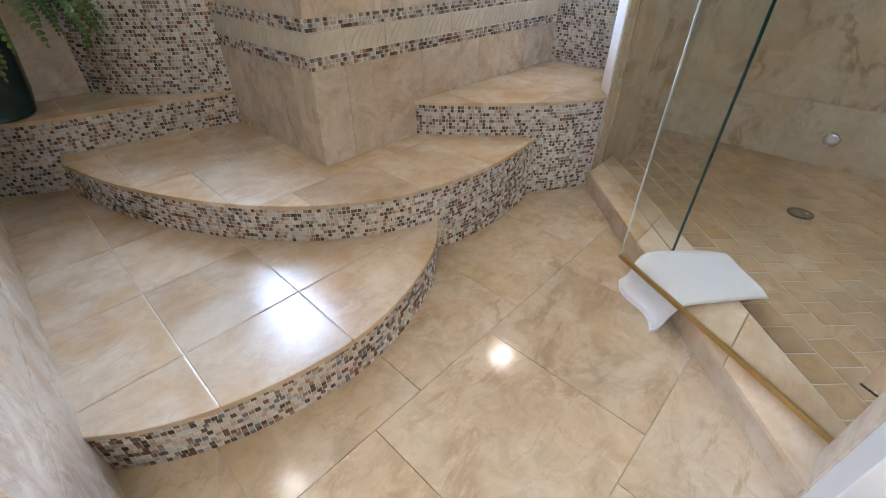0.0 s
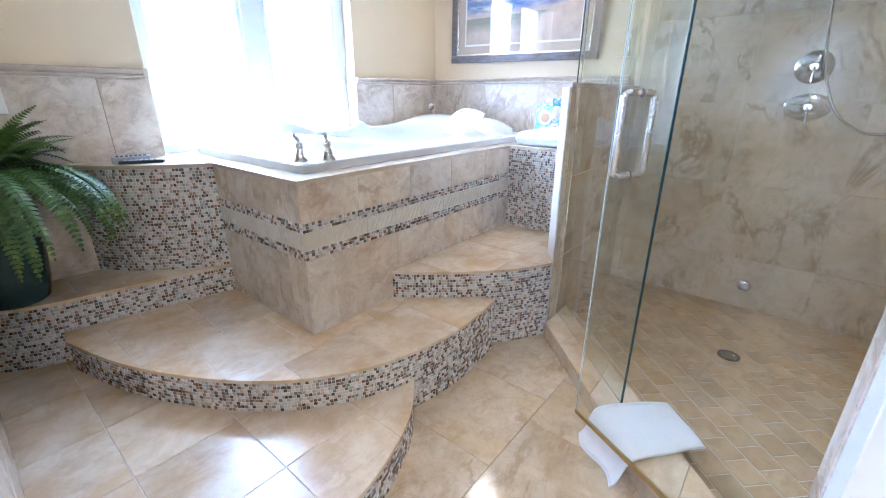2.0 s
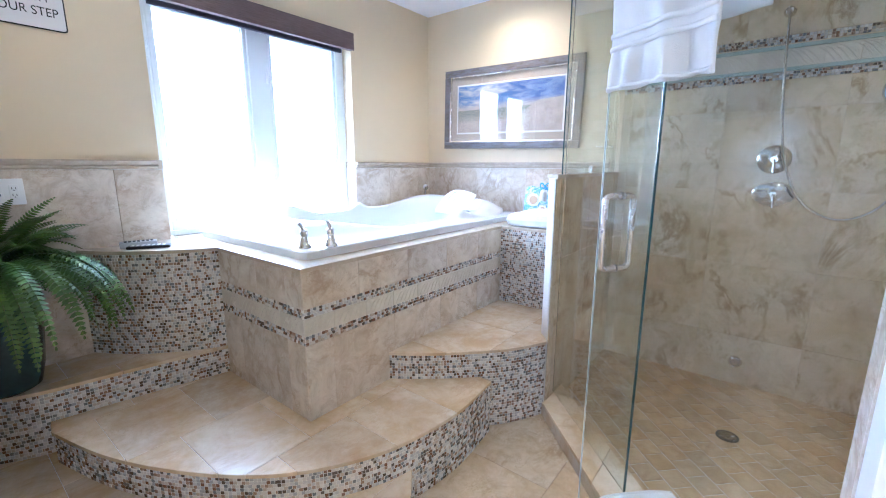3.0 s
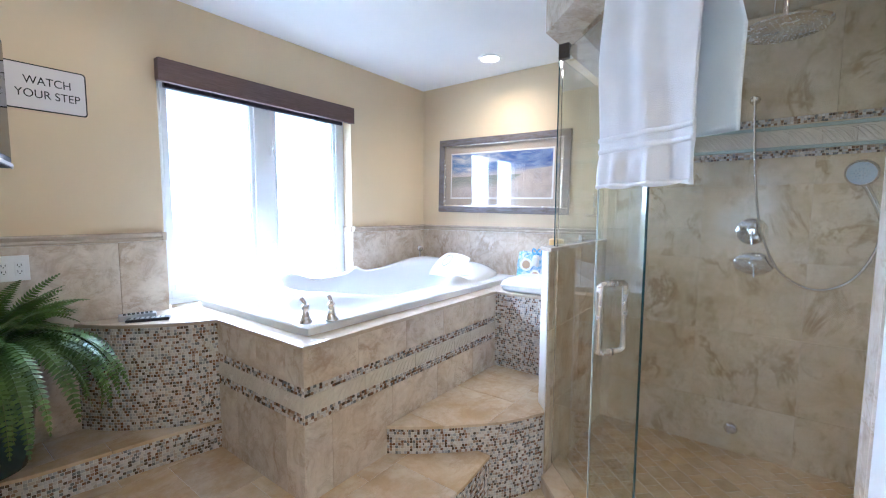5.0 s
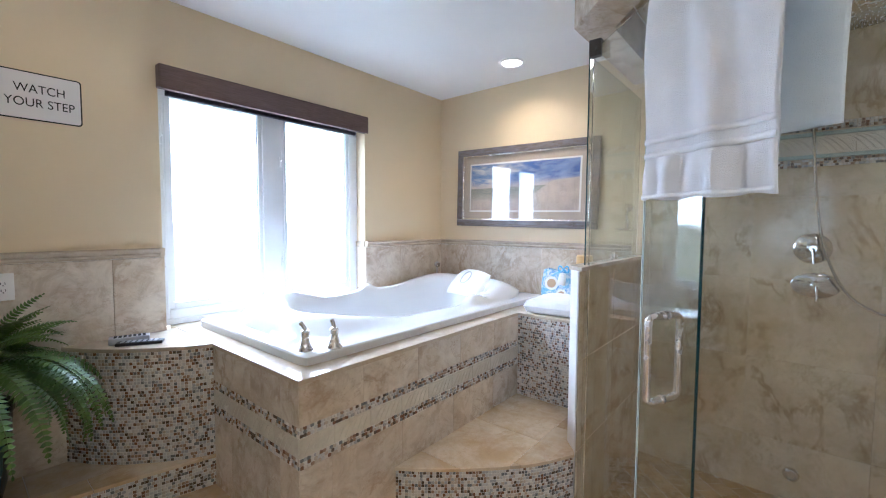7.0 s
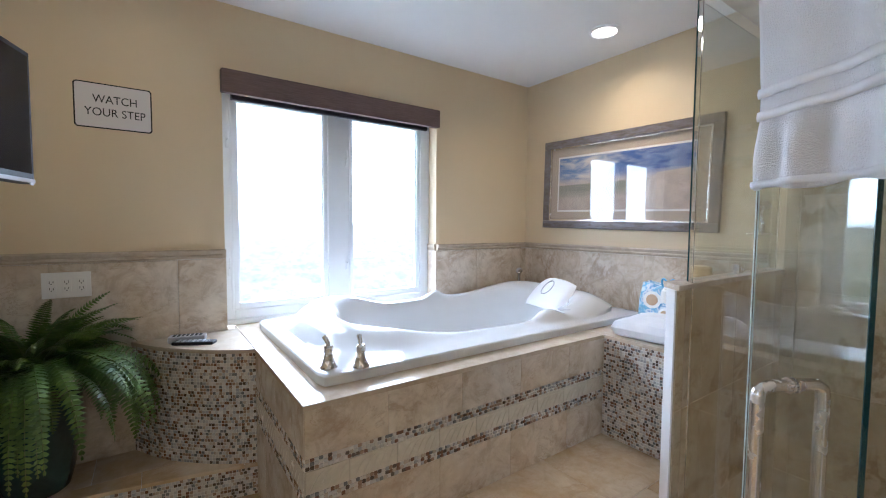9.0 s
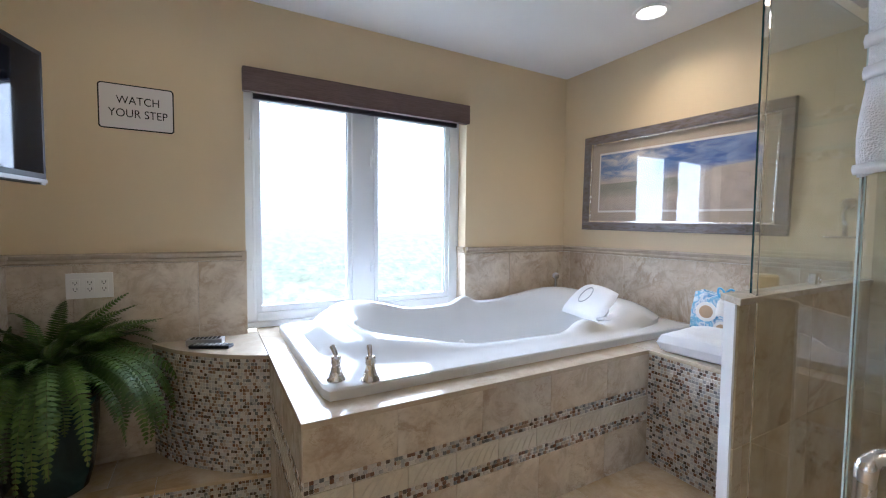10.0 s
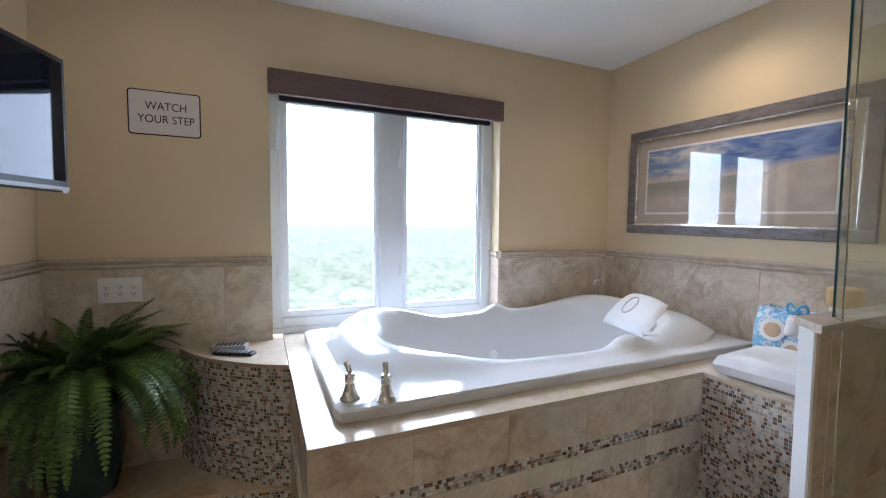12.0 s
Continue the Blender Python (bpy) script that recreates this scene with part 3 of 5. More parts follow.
# the cap and its tiles turn into the reveal on one side and stop with a returned end on the other
moulding("cap_return", (XW + 0.0, WY1 - 0.001), (-1, 0), 0.10, [(-o * 0.5, z) for o, z in CAP], STONE_DECK, corner_clad)
part("reveal_tile", box(XW - 0.10, XW + 0.019, WY1 - 0.012, WY1 + 0.001, ZD + 0.001, 1.484, 0.001), STONE_WALL, corner_clad)
moulding("cap_return", (XW + 0.036, 0.886), (-1, 0), 0.036, [(-o * 0.8, z) for o, z in CAP], STONE_DECK, window_clad)
clad("wainscot_picture", (XW, YP), (1, 0), HX0 - XW, ZD, 0.1, "cream veined marble wainscot below the picture", 0.52)
clad("wainscot_left", (X_END, YL), (-1, 0), X_END - XW, 0.0, 0.3, "polished grey-beige marble wainscot on the side wall", 0.52)

# ---- window ----
window = tagged(new("window_1"), "white vinyl casement window with two clear panes", "window", kind="structure")
FX = XW - 0.105


def win_bar(name, y0, y1, z0, z1, x0=FX - 0.06, x1=FX, r=0.006):
    return part(name, box(x0, x1, y0, y1, z0, z1, r), VINYL, window)


WL, ML, MR, WR, WB, WT = 0.948, 1.540, 1.694, 2.285, 1.150, 2.455
win_bar("window_frame", WY0, WL, ZD + 0.001, WZ1)
win_bar("window_frame", WR, WY1, ZD + 0.001, WZ1)
win_bar("window_frame", WL, WR, ZD + 0.001, WB)
win_bar("window_frame", WL, WR, WT, WZ1)
win_bar("mullion", ML, MR, WB, WT)
part("stool", box(FX - 0.004, FX + 0.016, WY0 + 0.002, WY1 - 0.002, ZD + 0.001, ZD + 0.034, 0.005), VINYL, window)
for y in (WL - 0.012, MR + 0.003):
    part("glazing_step", box(FX, FX + 0.007, y - 0.004, y + 0.004, WB, WT, 0.002), VINYL, window)
for a, b in ((WL, ML), (MR, WR)):
    for y0, y1, z0, z1 in ((a, a + 0.028, WB, WT), (b - 0.028, b, WB, WT), (a + 0.028, b - 0.028, WB, WB + 0.040), (a + 0.028, b - 0.028, 2.42, WT)):
        win_bar("sash", y0, y1, z0, z1, FX - 0.05, FX - 0.012, 0.004)
    for y0, y1 in ((a + 0.028, a + 0.036), (b - 0.036, b - 0.028)):
        win_bar("glazing_bead", y0, y1, WB + 0.040, 2.42, FX - 0.040, FX - 0.022, 0.002)
    ob = part("pane", box(FX - 0.034, FX - 0.028, a + 0.02, b - 0.02, WB + 0.03, 2.43), PANE, window)
    ob.visible_shadow = False
for y, z in ((0.922, 2.17), (0.922, 1.40), (1.672, 2.12), (1.672, 1.40)):
    lat = part("latch", box(FX, FX + 0.012, y - 0.009, y + 0.009, z - 0.035, z + 0.035, 0.004), VINYL, window)
    part("latch_lever", tube([(FX + 0.014, y, z + 0.01), (FX + 0.026, y, z + 0.02), (FX + 0.024, y, z + 0.075)], 0.005, 8), VINYL, lat)

valance = thing("valance", "mauve-brown fabric covered valance above the window", "valance")
part("fascia", box(XW + 0.0, XW + 0.055, WY0 - 0.003, WY1 - 0.008, 2.425, 2.552, 0.004), VALANCE, valance)
for y in (WY0 - 0.007, WY1 - 0.0075):
    part("end_return", box(XW + 0.0, XW + 0.052, y, y + 0.0035, 2.427, 2.550, 0.001), VALANCE, valance)
part("bottom_hem", box(XW + 0.050, XW + 0.057, WY0 - 0.002, WY1 - 0.009, 2.420, 2.4255, 0.001), VALANCE, valance)
blind = thing("roller_blind", "dark rolled-up blind just below the valance", "blind")
part("blind_cloth", box(XW - 0.055, XW - 0.048, 0.942, 2.303, 2.435, WZ1), DARK_BLIND, blind)
part("hem_bar", box(XW - 0.064, XW - 0.038, 0.938, 2.306, 2.409, 2.444, 0.006), DARK_BLIND, blind)

# ---- shower ----
shower_floor = setting("shower_floor", prism([(-0.66, 2.10), (0.55, 0.95), (XR, 0.95), (XR, YP), (-0.66, YP)], -0.011, -0.0105 + 0.009), GROUT, "tumbled brown travertine shower floor laid diagonally", "floor")
half_wall = setting("shower_half_wall", prism([(HX1, HY0), (HX1, YP), (HX0, YP), (HX0, HY1)], 0, HZ), GROUT, "low marble clad shower wall with stone cap", "wall")
wall_tiles("marble_tile", (HX1, HY0), (0, 1), YP - HY0, 0, HZ, 0.06, 0.0, 0.5, 0.48, 0, STONE_SHOWER, half_wall, 0.008)
hd = Vector((HX1 - HX0, HY0 - HY1))
wall_tiles("end_tile", (HX0, HY1), tuple(hd), hd.length + 0.004, Z3, HZ, -0.1, 0.478, 0.5, 1.2, 0, JAMB_PAINT, half_wall, 0.006)
part("cap_slab", prism([(HX1 + 0.016, HY0 - 0.012), (HX1 + 0.016, YP), (HX0 - 0.012, YP), (HX0 - 0.012, HY1 - 0.012)], HZ, HZ + 0.022, 0.004), STONE_WALL, half_wall)
kerb = setting("shower_kerb", prism([(HX1, KERB_OUT - HX1), (HINGE[0] + 0.10, KERB_OUT - HINGE[0] - 0.10), (HINGE[0] + 0.10, KERB_IN - HINGE[0] - 0.10), (HX1, KERB_IN - HX1)], -0.01, KERB_Z - 0.018), STONE_STEP, "cream marble shower kerb", "kerb")
for a, b in ((-0.655, -0.20), (-0.198, 0.24), (0.242, 0.62)):
    part("kerb_slab", prism([(a, KERB_OUT - 0.008 - a), (b, KERB_OUT - 0.008 - b), (b, KERB_IN + 0.006 - b), (a, KERB_IN + 0.006 - a)], KERB_Z - 0.018, KERB_Z, 0.003), STONE_STEP, kerb)

shower_wall = setting("shower_wall", box(HX1 + 0.008, XR, YP - 0.012, YP - 0.0005, -0.01, ZC), GROUT_DARK, "brown veined marble tiled shower wall with glass mosaic border", "wall")
wall_tiles("shower_tile", (HX1 + 0.008, YP - 0.012), (1, 0), XR - HX1 - 0.008, 0, 2.02, 0.06, 0.35, 0.58, 0.50, 0.0, STONE_SHOWER, shower_wall, 0.008)
wall_tiles("shower_tile", (HX1 + 0.008, YP - 0.012), (1, 0), XR - HX1 - 0.008, 2.272, ZC, 0.1, 2.2, 0.60, 0.8, 0.0, STONE_SHOWER, shower_wall, 0.008)
bpath = [(HX1 + 0.008, YP - 0.012), (1.2, YP - 0.012)]
mosaic("mosaic_border", bpath, 2.02, 2.066, shower_wall, 51, 0.008)
mosaic("mosaic_border", bpath, 2.226, 2.272, shower_wall, 52, 0.008)
AQUA = paint("aqua_glass_liner", (0.43, 0.49, 0.45), 0.1, 0.02)
for z in (2.078, 2.206):
    part("liner", box(HX1 + 0.01, 1.2, YP - 0.028, YP - 0.012, z - 0.011, z + 0.011, 0.005), AQUA, shower_wall)
wall_tiles("relief_tile", (HX1 + 0.01, YP - 0.012), (1, 0), 1.84, 2.09, 2.194, 0.0, 2.0, 0.155, 0.3, 0, LISTELLO, shower_wall, 0.009)
bm = bmesh.new()
for k in range(12):
    for c in range(4):
        x0 = 1.19 - k * 0.155 - 0.012 - c * 0.030
        tube([(x0 - 0.085 * f, YP - 0.022, 2.098 + 0.082 * math.sin(1.5 * f)) for f in (0, 0.25, 0.5, 0.75, 1)], 0.0035, 5, bm)
part("relief_waves", bm, LISTELLO, shower_wall)
setting("shower_side_wall", box(1.25, 1.33, 1.08, YP - 0.02, -0.01, ZC), STONE_SHOWER, "brown veined marble shower side wall", "wall")
soffit = setting("shower_soffit", prism([(HX0 - 0.01, 2.245), (HX0 - 0.01, YP), (HX0 + 0.16, YP), (HX0 + 0.16, 2.36), (0.57, 1.07), (0.42, 1.05)], 2.70, ZC), STONE_WALL, "marble clad dropped soffit over the shower", "soffit")
bm = bmesh.new()
for c in cells([(HX0 + 0.17, 2.40), (HX0 + 0.17, YP - 0.03), (1.24, YP - 0.03), (1.24, 1.09), (0.62, 1.09)], 0, 0, 0.30, 0.30, 0.15, 0.0025):
    if len(clean(c)) > 2:
        join(bm, prism(clean(c), ZC - 0.012, ZC - 0.002, 0.0))
setting("ceiling_shower", bm, STONE_SHOWER, "veined marble tiles on the shower ceiling", "ceiling")
# frame of the made-up opening that lets the fill light in
back_opening = tagged(new("fill_opening"), "plain white frame added round the unseen fill light opening", "window", kind="structure")
for x0, x1, z0, z1 in ((-0.3, -0.24, 1.1, 2.35), (1.04, 1.1, 1.1, 2.35), (-0.24, 1.04, 1.1, 1.16), (-0.24, 1.04, 2.29, 2.35), (0.37, 0.43, 1.16, 2.29)):
    part("window_frame", box(x0, x1, YB - 0.12, YB - 0.06, z0, z1, 0.004), VINYL, back_opening)
jamb = setting("wall_jamb", box(0.483, XR, 0.885, 1.07, -0.01, ZC, 0.004), JAMB_PAINT, "white painted wall end at the shower door", "wall")

for z0, z1 in ((0.0, 0.62), (0.622, 1.24), (1.242, 1.86), (1.862, 2.48), (2.482, ZC)):
    part("edge_tile", box(0.478, 0.490, 0.985, 1.075, z0, z1, 0.002), STONE_WALL, jamb)

# fixed glass
PANEL_END = (-0.066, GL + 0.066)
screen = thing("shower_screen", "clear frameless glass screens fixed on kerb and low wall", "glass screen")


def glass_run(name, a, b, z0, z1, t=0.010, parent=None, mat_=GLASS):
    a, b = Vector(a), Vector(b)
    d = (b - a).normalized()
    nrm = Vector((d.y, -d.x)) * t / 2
    ob = part(name, prism([tuple(a + nrm), tuple(b + nrm), tuple(b - nrm), tuple(a - nrm)], z0, z1), mat_, parent)
    ob.visible_shadow = mat_ is not GLASS
    return ob


dd = Vector((1, -1)).normalized()
ga = Vector((HX1 + 0.012, GL - HX1 - 0.012))
glass_run("glass_panel", ga, Vector(PANEL_END) - dd * 0.003, KERB_Z, 2.58, parent=screen)
glass_run("glass_edge", Vector(PANEL_END) - dd * 0.003, Vector(PANEL_END), KERB_Z, 2.58, parent=screen, mat_=EDGE_DARK)
gb = Vector((-0.705, 2.335))
glass_run("glass_panel", gb + Vector((0, 0.004)), (-0.705, YP - 0.02), HZ + 0.022, 2.58, parent=screen)
glass_run("glass_edge", gb, gb + Vector((0, 0.004)), HZ + 0.022, 2.58, parent=screen, mat_=EDGE_DARK)
glass_run("glass_panel", gb + Vector((0.008, -0.004)), ga - dd * 0.002, HZ + 0.022, 2.58, parent=screen)
part("clamp", box(-0.66, -0.60, 2.20, 2.24, 2.52, 2.60, 0.004), DARK_METAL, screen)
part("clamp", box(-0.715, -0.685, 2.80, 2.86, HZ + 0.022, HZ + 0.07, 0.003), NICKEL, screen)

# door, standing ajar
FREE = Vector((-0.197, 1.479))
door = thing("shower_door", "frameless clear glass shower door standing ajar", "door")
hv = Vector(HINGE)
dv = (FREE - hv).normalized()
DOOR_TOP = 2.50
glass_run("glass", hv - dv * -0.01, FREE - dv * 0.003, 0.135, DOOR_TOP, parent=door)
glass_run("glass_edge", FREE - dv * 0.003, FREE, 0.135, DOOR_TOP, parent=door, mat_=EDGE_LIGHT)
glass_run("door_sweep", hv + dv * 0.01, FREE, 0.118, 0.137, 0.014, door, BRASS)
nv = Vector((dv.y, -dv.x))
if nv.dot(Vector((-1, -1))) < 0:
    nv = -nv
hc = FREE - dv * 0.085


def pull(side):
    o = nv * side
    z0, z1, reach = 1.152, 1.405, 0.066
    p = lambda r, z: (hc.x + o.x * r, hc.y + o.y * r, z)
    pts = [p(0.006, z1), p(reach - 0.022, z1), p(reach - 0.006, z1 - 0.006), p(reach, z1 - 0.022), p(reach, (z0 + z1) / 2), p(reach, z0 + 0.022), p(reach - 0.006, z0 + 0.006), p(reach - 0.022, z0), p(0.006, z0)]
    return part("handle", tube(spline(pts, 4), 0.0105, 14), NICKEL, door, "brushed nickel pull handle", True)


for s_ in (1, -1):
    h_ = pull(s_)
    for z in (1.152, 1.405):
        part("washer", turned([(0.014, 0.005), (0.014, 0.009)], 16, (nv.x * s_, nv.y * s_, 0), (hc.x, hc.y, z)), NICKEL, h_)
for z in (0.36, 2.2):
    q = hv + dv * 0.045
    m = Matrix.Translation((q.x, q.y, z)) @ Matrix.Rotation(math.atan2(dv.y, dv.x), 4, "Z")
    bm = box(-0.045, 0.012, -0.014, 0.014, -0.045, 0.045, 0.003)
    bmesh.ops.transform(bm, matrix=m, verts=bm.verts)
    hinge = part("hinge", bm, NICKEL, door, "brushed nickel hinge plate")
    for dz in (-0.050, 0.046):
        bm = box(-0.046, 0.013, -0.0145, 0.0145, dz, dz + 0.004, 0.001)
        bmesh.ops.transform(bm, matrix=m, verts=bm.verts)
        part("gasket", bm, BLACK, hinge)

# rain head
rain = thing("rain_shower_head", "large round brushed nickel rain shower head", "shower head")
RC = Vector((0.335, 2.34, 2.475))
part("disc", turned([(0.0, 0.0), (0.160, 0.0), (0.168, 0.004), (0.168, 0.012), (0.157, 0.016), (0.03, 0.024), (0.022, 0.05), (0.0, 0.05)], 48, (0, 0, 1), tuple(RC)), NICKEL, rain, smooth=True)
part("drop_pipe", turned([(0.012, 0.045), (0.012, 0.455)], 16, (0, 0, 1), tuple(RC)), NICKEL, rain, smooth=True)
bm = bmesh.new()
for ring in range(1, 7):
    for k in range(ring * 7):
        a_ = 2 * math.pi * k / (ring * 7)
        turned([(0.0014, -0.002), (0.0020, 0.001)], 5, (0, 0, 1), (RC.x + 0.0245 * ring * math.cos(a_), RC.y + 0.0245 * ring * math.sin(a_), RC.z), bm)
tagged(part("nozzles", bm, WHITE_PLASTIC, rain), kind="stuff")

YS = YP - 0.020


def control(name, x, z, oval, label):
    c = thing(name, label, "shower control")
    bm = turned([(0.0, 0.0), (0.088, 0.0), (0.088, 0.004), (0.080, 0.010), (0.045, 0.016), (0.028, 0.022), (0.026, 0.05), (0.018, 0.056), (0.0, 0.056)], 40, (0, -1, 0), (0, 0, 0))
    if oval:
        for v_ in bm.verts:
            if v_.co.y > -0.012:
                v_.co.x *= 1.28
                v_.co.z *= 0.85
    bmesh.ops.translate(bm, verts=bm.verts, vec=(x, YS, z))
    part("plate", bm, CHROME, c, smooth=True)
    part("lever", tube([(x, YS - 0.05, z), (x + 0.002, YS - 0.062, z - 0.03), (x + 0.004, YS - 0.066, z - 0.085)], 0.009, 12, taper=0.7), CHROME, c, smooth=True)


control("shower_valve", 0.262, 1.545, False, "round chrome shower valve with lever on marble wall")
control("shower_diverter", 0.283, 1.330, True, "oval chrome shower diverter with lever on marble wall")
jet = thing("body_jet", "small round brushed nickel body spray on the shower wall", "body spray")
part("jet_body", turned([(0.0, 0.0), (0.040, 0.0), (0.040, 0.012), (0.034, 0.022), (0.026, 0.024), (0.022, 0.018), (0.0, 0.018)], 28, (0, -1, 0), (0.218, YS, 0.165)), NICKEL, jet, smooth=True)
outlet = thing("hose_outlet", "nickel wall outlet of the shower hose", "hose outlet")
part("elbow", turned([(0.0, 0.0), (0.030, 0.0), (0.030, 0.008), (0.024, 0.02), (0.022, 0.045), (0.012, 0.056), (0.0, 0.056)], 24, (0, -1, 0), (0.232, YS, 2.40)), NICKEL, outlet, smooth=True)
hand_shower = thing("hand_shower", "chrome hand shower on a slide bar with ribbed hose", "hand shower")
part("slide_bar", turned([(0.011, 1.10), (0.011, 2.36)], 16, (0, 0, 1), (0.90, YS - 0.06, 0)), CHROME, hand_shower, smooth=True)
for z in (1.11, 2.35):
    part("bar_bracket", turned([(0.018, 0.0), (0.016, 0.055), (0.013, 0.075)], 16, (0, -1, 0), (0.90, YS, z)), CHROME, hand_shower, smooth=True)
hs = Vector((0.745, YS - 0.13, 1.895))
hn = Vector((-0.30, -0.92, -0.22)).normalized()
hd_ = part("spray_head", turned([(0.0, 0.012), (0.068, 0.012), (0.076, 0.004), (0.074, -0.008), (0.05, -0.022), (0.0, -0.03)], 36, tuple(hn), tuple(hs)), CHROME, hand_shower, smooth=True)
FACE = paint("grey_spray_face", (0.35, 0.40, 0.46), 0.3, 0.02)
part("spray_face", turned([(0.0, 0.013), (0.064, 0.013), (0.064, 0.0145), (0.0, 0.0145)], 36, tuple(hn), tuple(hs)), FACE, hd_)
bm = bmesh.new()
side_v = hn.cross(Vector((0, 0, 1))).normalized()
up_v = side_v.cross(hn)
for r_, k_ in ((0.014, 6), (0.028, 10)):
    for k in range(k_):
        a_ = 2 * math.pi * k / k_
        turned([(0.003, 0.014), (0.002, 0.018)], 6, tuple(hn), tuple(hs + r_ * (math.cos(a_) * side_v + math.sin(a_) * up_v)), bm)
part("spray_nozzles", bm, BLACK, hd_)
grip = [(hs.x + 0.01, hs.y + 0.02, hs.z - 0.05), (0.79, YS - 0.10, 1.78), (0.835, YS - 0.075, 1.68), (0.85, YS - 0.06, 1.63)]
part("grip", tube(spline(grip, 5), 0.016, 14, taper=0.75), CHROME, hand_shower, smooth=True)
part("holder", box(0.84, 0.92, YS - 0.085, YS - 0.03, 1.665, 1.715, 0.01), CHROME, hand_shower)
hose = [(0.232, YS - 0.05, 2.385), (0.24, YS - 0.055, 2.2), (0.265, YS - 0.05, 1.85), (0.31, YS - 0.05, 1.55), (0.40, YS - 0.05, 1.32), (0.52, YS - 0.05, 1.215), (0.64, YS - 0.05, 1.20), (0.76, YS - 0.05, 1.28), (0.84, YS - 0.05, 1.45), (0.855, YS - 0.055, 1.63)]
part("hose", tube(spline(hose, 10), 0.0075, 10), CHROME, hand_shower, smooth=True)
drain = thing("floor_drain", "round dark metal drain in the shower floor", "drain")
part("grate", turned([(0.0, 0.0), (0.056, 0.0), (0.056, 0.005), (0.050, 0.006), (0.046, 0.003), (0.0, 0.003)], 32, (0, 0, 1), (0.25, 2.60, 0.002)), DARK_METAL, drain)
bm = bmesh.new()
for k in range(-3, 4):
    w_ = math.sqrt(0.042 ** 2 - (k * 0.012) ** 2)
    box(0.25 - w_, 0.25 + w_, 2.60 + k * 0.012 - 0.003, 2.60 + k * 0.012 + 0.003, 0.004, 0.008, bm=bm)
part("grille", bm, NICKEL, drain)

# ---- bath ----
bath = thing("bathtub", "large white acrylic drop-in whirlpool bath with sculpted rim", "bathtub")


def rrect(a, hx, hy, p):
    """A point of a superellipse at angle a."""
    c, s = math.cos(a), math.sin(a)
    r = (abs(c) ** p + abs(s) ** p) ** (-1 / p)
    return hx * r * c, hy * r * s


TCX, TCY, THX, THY = (TX0 + TX1) / 2, (TY0 + TY1) / 2, (TX1 - TX0) / 2, (TY1 - TY0) / 2


def bump_at(a, centre, width):
    d = (a - centre + math.pi) % (2 * math.pi) - math.pi
    return math.exp(-(d / width) ** 2)


def ease(t):
    t = min(1, max(0, t))
    return t * t * (3 - 2 * t)


def lip(fx, fy, a):
    """Rise of the sculpted lip: a broad bolster at the near end, a high back rest at the far end, an armrest on each side."""
    near = 0.118 * ease((-fy - 0.30) / 0.62) * (0.72 - 0.28 * fx)
    far = 0.088 * ease((fy - 0.35) / 0.60)
    arms = (0.055 * math.exp(-((fy - 0.36) / 0.085) ** 2) if fx > 0 else 0.045 * math.exp(-((fy - 0.10) / 0.085) ** 2)) * min(1, abs(fx) * 2)
    return near + far + arms + 0.03 * ease(-fx)


rings = [(1.0, 1.0, 50, 0.0, 0.0), (1.0, 1.0, 50, 0.034, 0.0), (0.990, 0.995, 40, 0.041, 0.0), (0.945, 0.968, 14, 0.044, 0.01), (0.90, 0.935, 6, 0.046, 0.06), (0.875, 0.915, 4.6, 0.052, 0.30),
         (0.845, 0.885, 3.6, 0.058, 0.72), (0.81, 0.845, 3.1, 0.062, 0.98), (0.775, 0.80, 2.8, 0.062, 1.06), (0.74, 0.755, 2.7, 0.054, 1.0), (0.715, 0.72, 2.6, 0.030, 0.85),
         (0.695, 0.695, 2.6, -0.05, 0.5), (0.66, 0.66, 2.7, -0.20, 0.0), (0.62, 0.62, 2.8, -0.34, 0.0), (0.56, 0.56, 2.8, -0.415, 0.0), (0.40, 0.45, 2.6, -0.43, 0.0), (0.1, 0.1, 2, -0.435, 0.0)]
bm = bmesh.new()
corner = math.atan2(THY, THX)
turns = sorted([2 * math.pi * i / 156 for i in range(156)] + [corner, math.pi - corner, math.pi + corner, 2 * math.pi - corner])
SEG = len(turns)
loops = []
for fx, fy, p_, z_, k_ in rings:
    loop = []
    for i in range(SEG):
        a = turns[i]
        # the corner directions stay on one line through all rings
        x_, y_ = rrect(math.atan2(math.sin(a) / THY, math.cos(a) / THX), 1, 1, p_)
        ux, uy = x_, y_
        x_, y_ = x_ * THX * fx, y_ * THY * fy
        # the basin is broader at the far end
        if p_ < 5:
            x_ *= 1 + 0.13 * (y_ / THY) - 0.02
            y_ *= 1.0 + 0.055 * ease(uy * 1.5)
            x_ -= 0.03 * (1 - (y_ / THY) ** 2) * (1 if x_ > 0 else 0)
        loop.append(bm.verts.new((TCX + x_, TCY + y_, ZD + z_ + k_ * lip(ux, uy, a))))
    loops.append(loop)
for a, b in zip(loops, loops[1:]):
    for i in range(SEG):
        bm.faces.new((a[i], a[(i + 1) % SEG], b[(i + 1) % SEG], b[i]))
bm.faces.new(loops[-1])
part("shell", bm, ACRYLIC, bath, smooth=True)
for y in (1.75, 2.2, 2.65):
    part("whirlpool_jet", turned([(0.0, 0.0), (0.030, 0.0), (0.030, 0.006), (0.018, 0.010), (0.0, 0.010)], 24, (1, 0, 0.2), (TCX - THX * 0.66, y, ZD - 0.18)), WHITE_PLASTIC, bath)
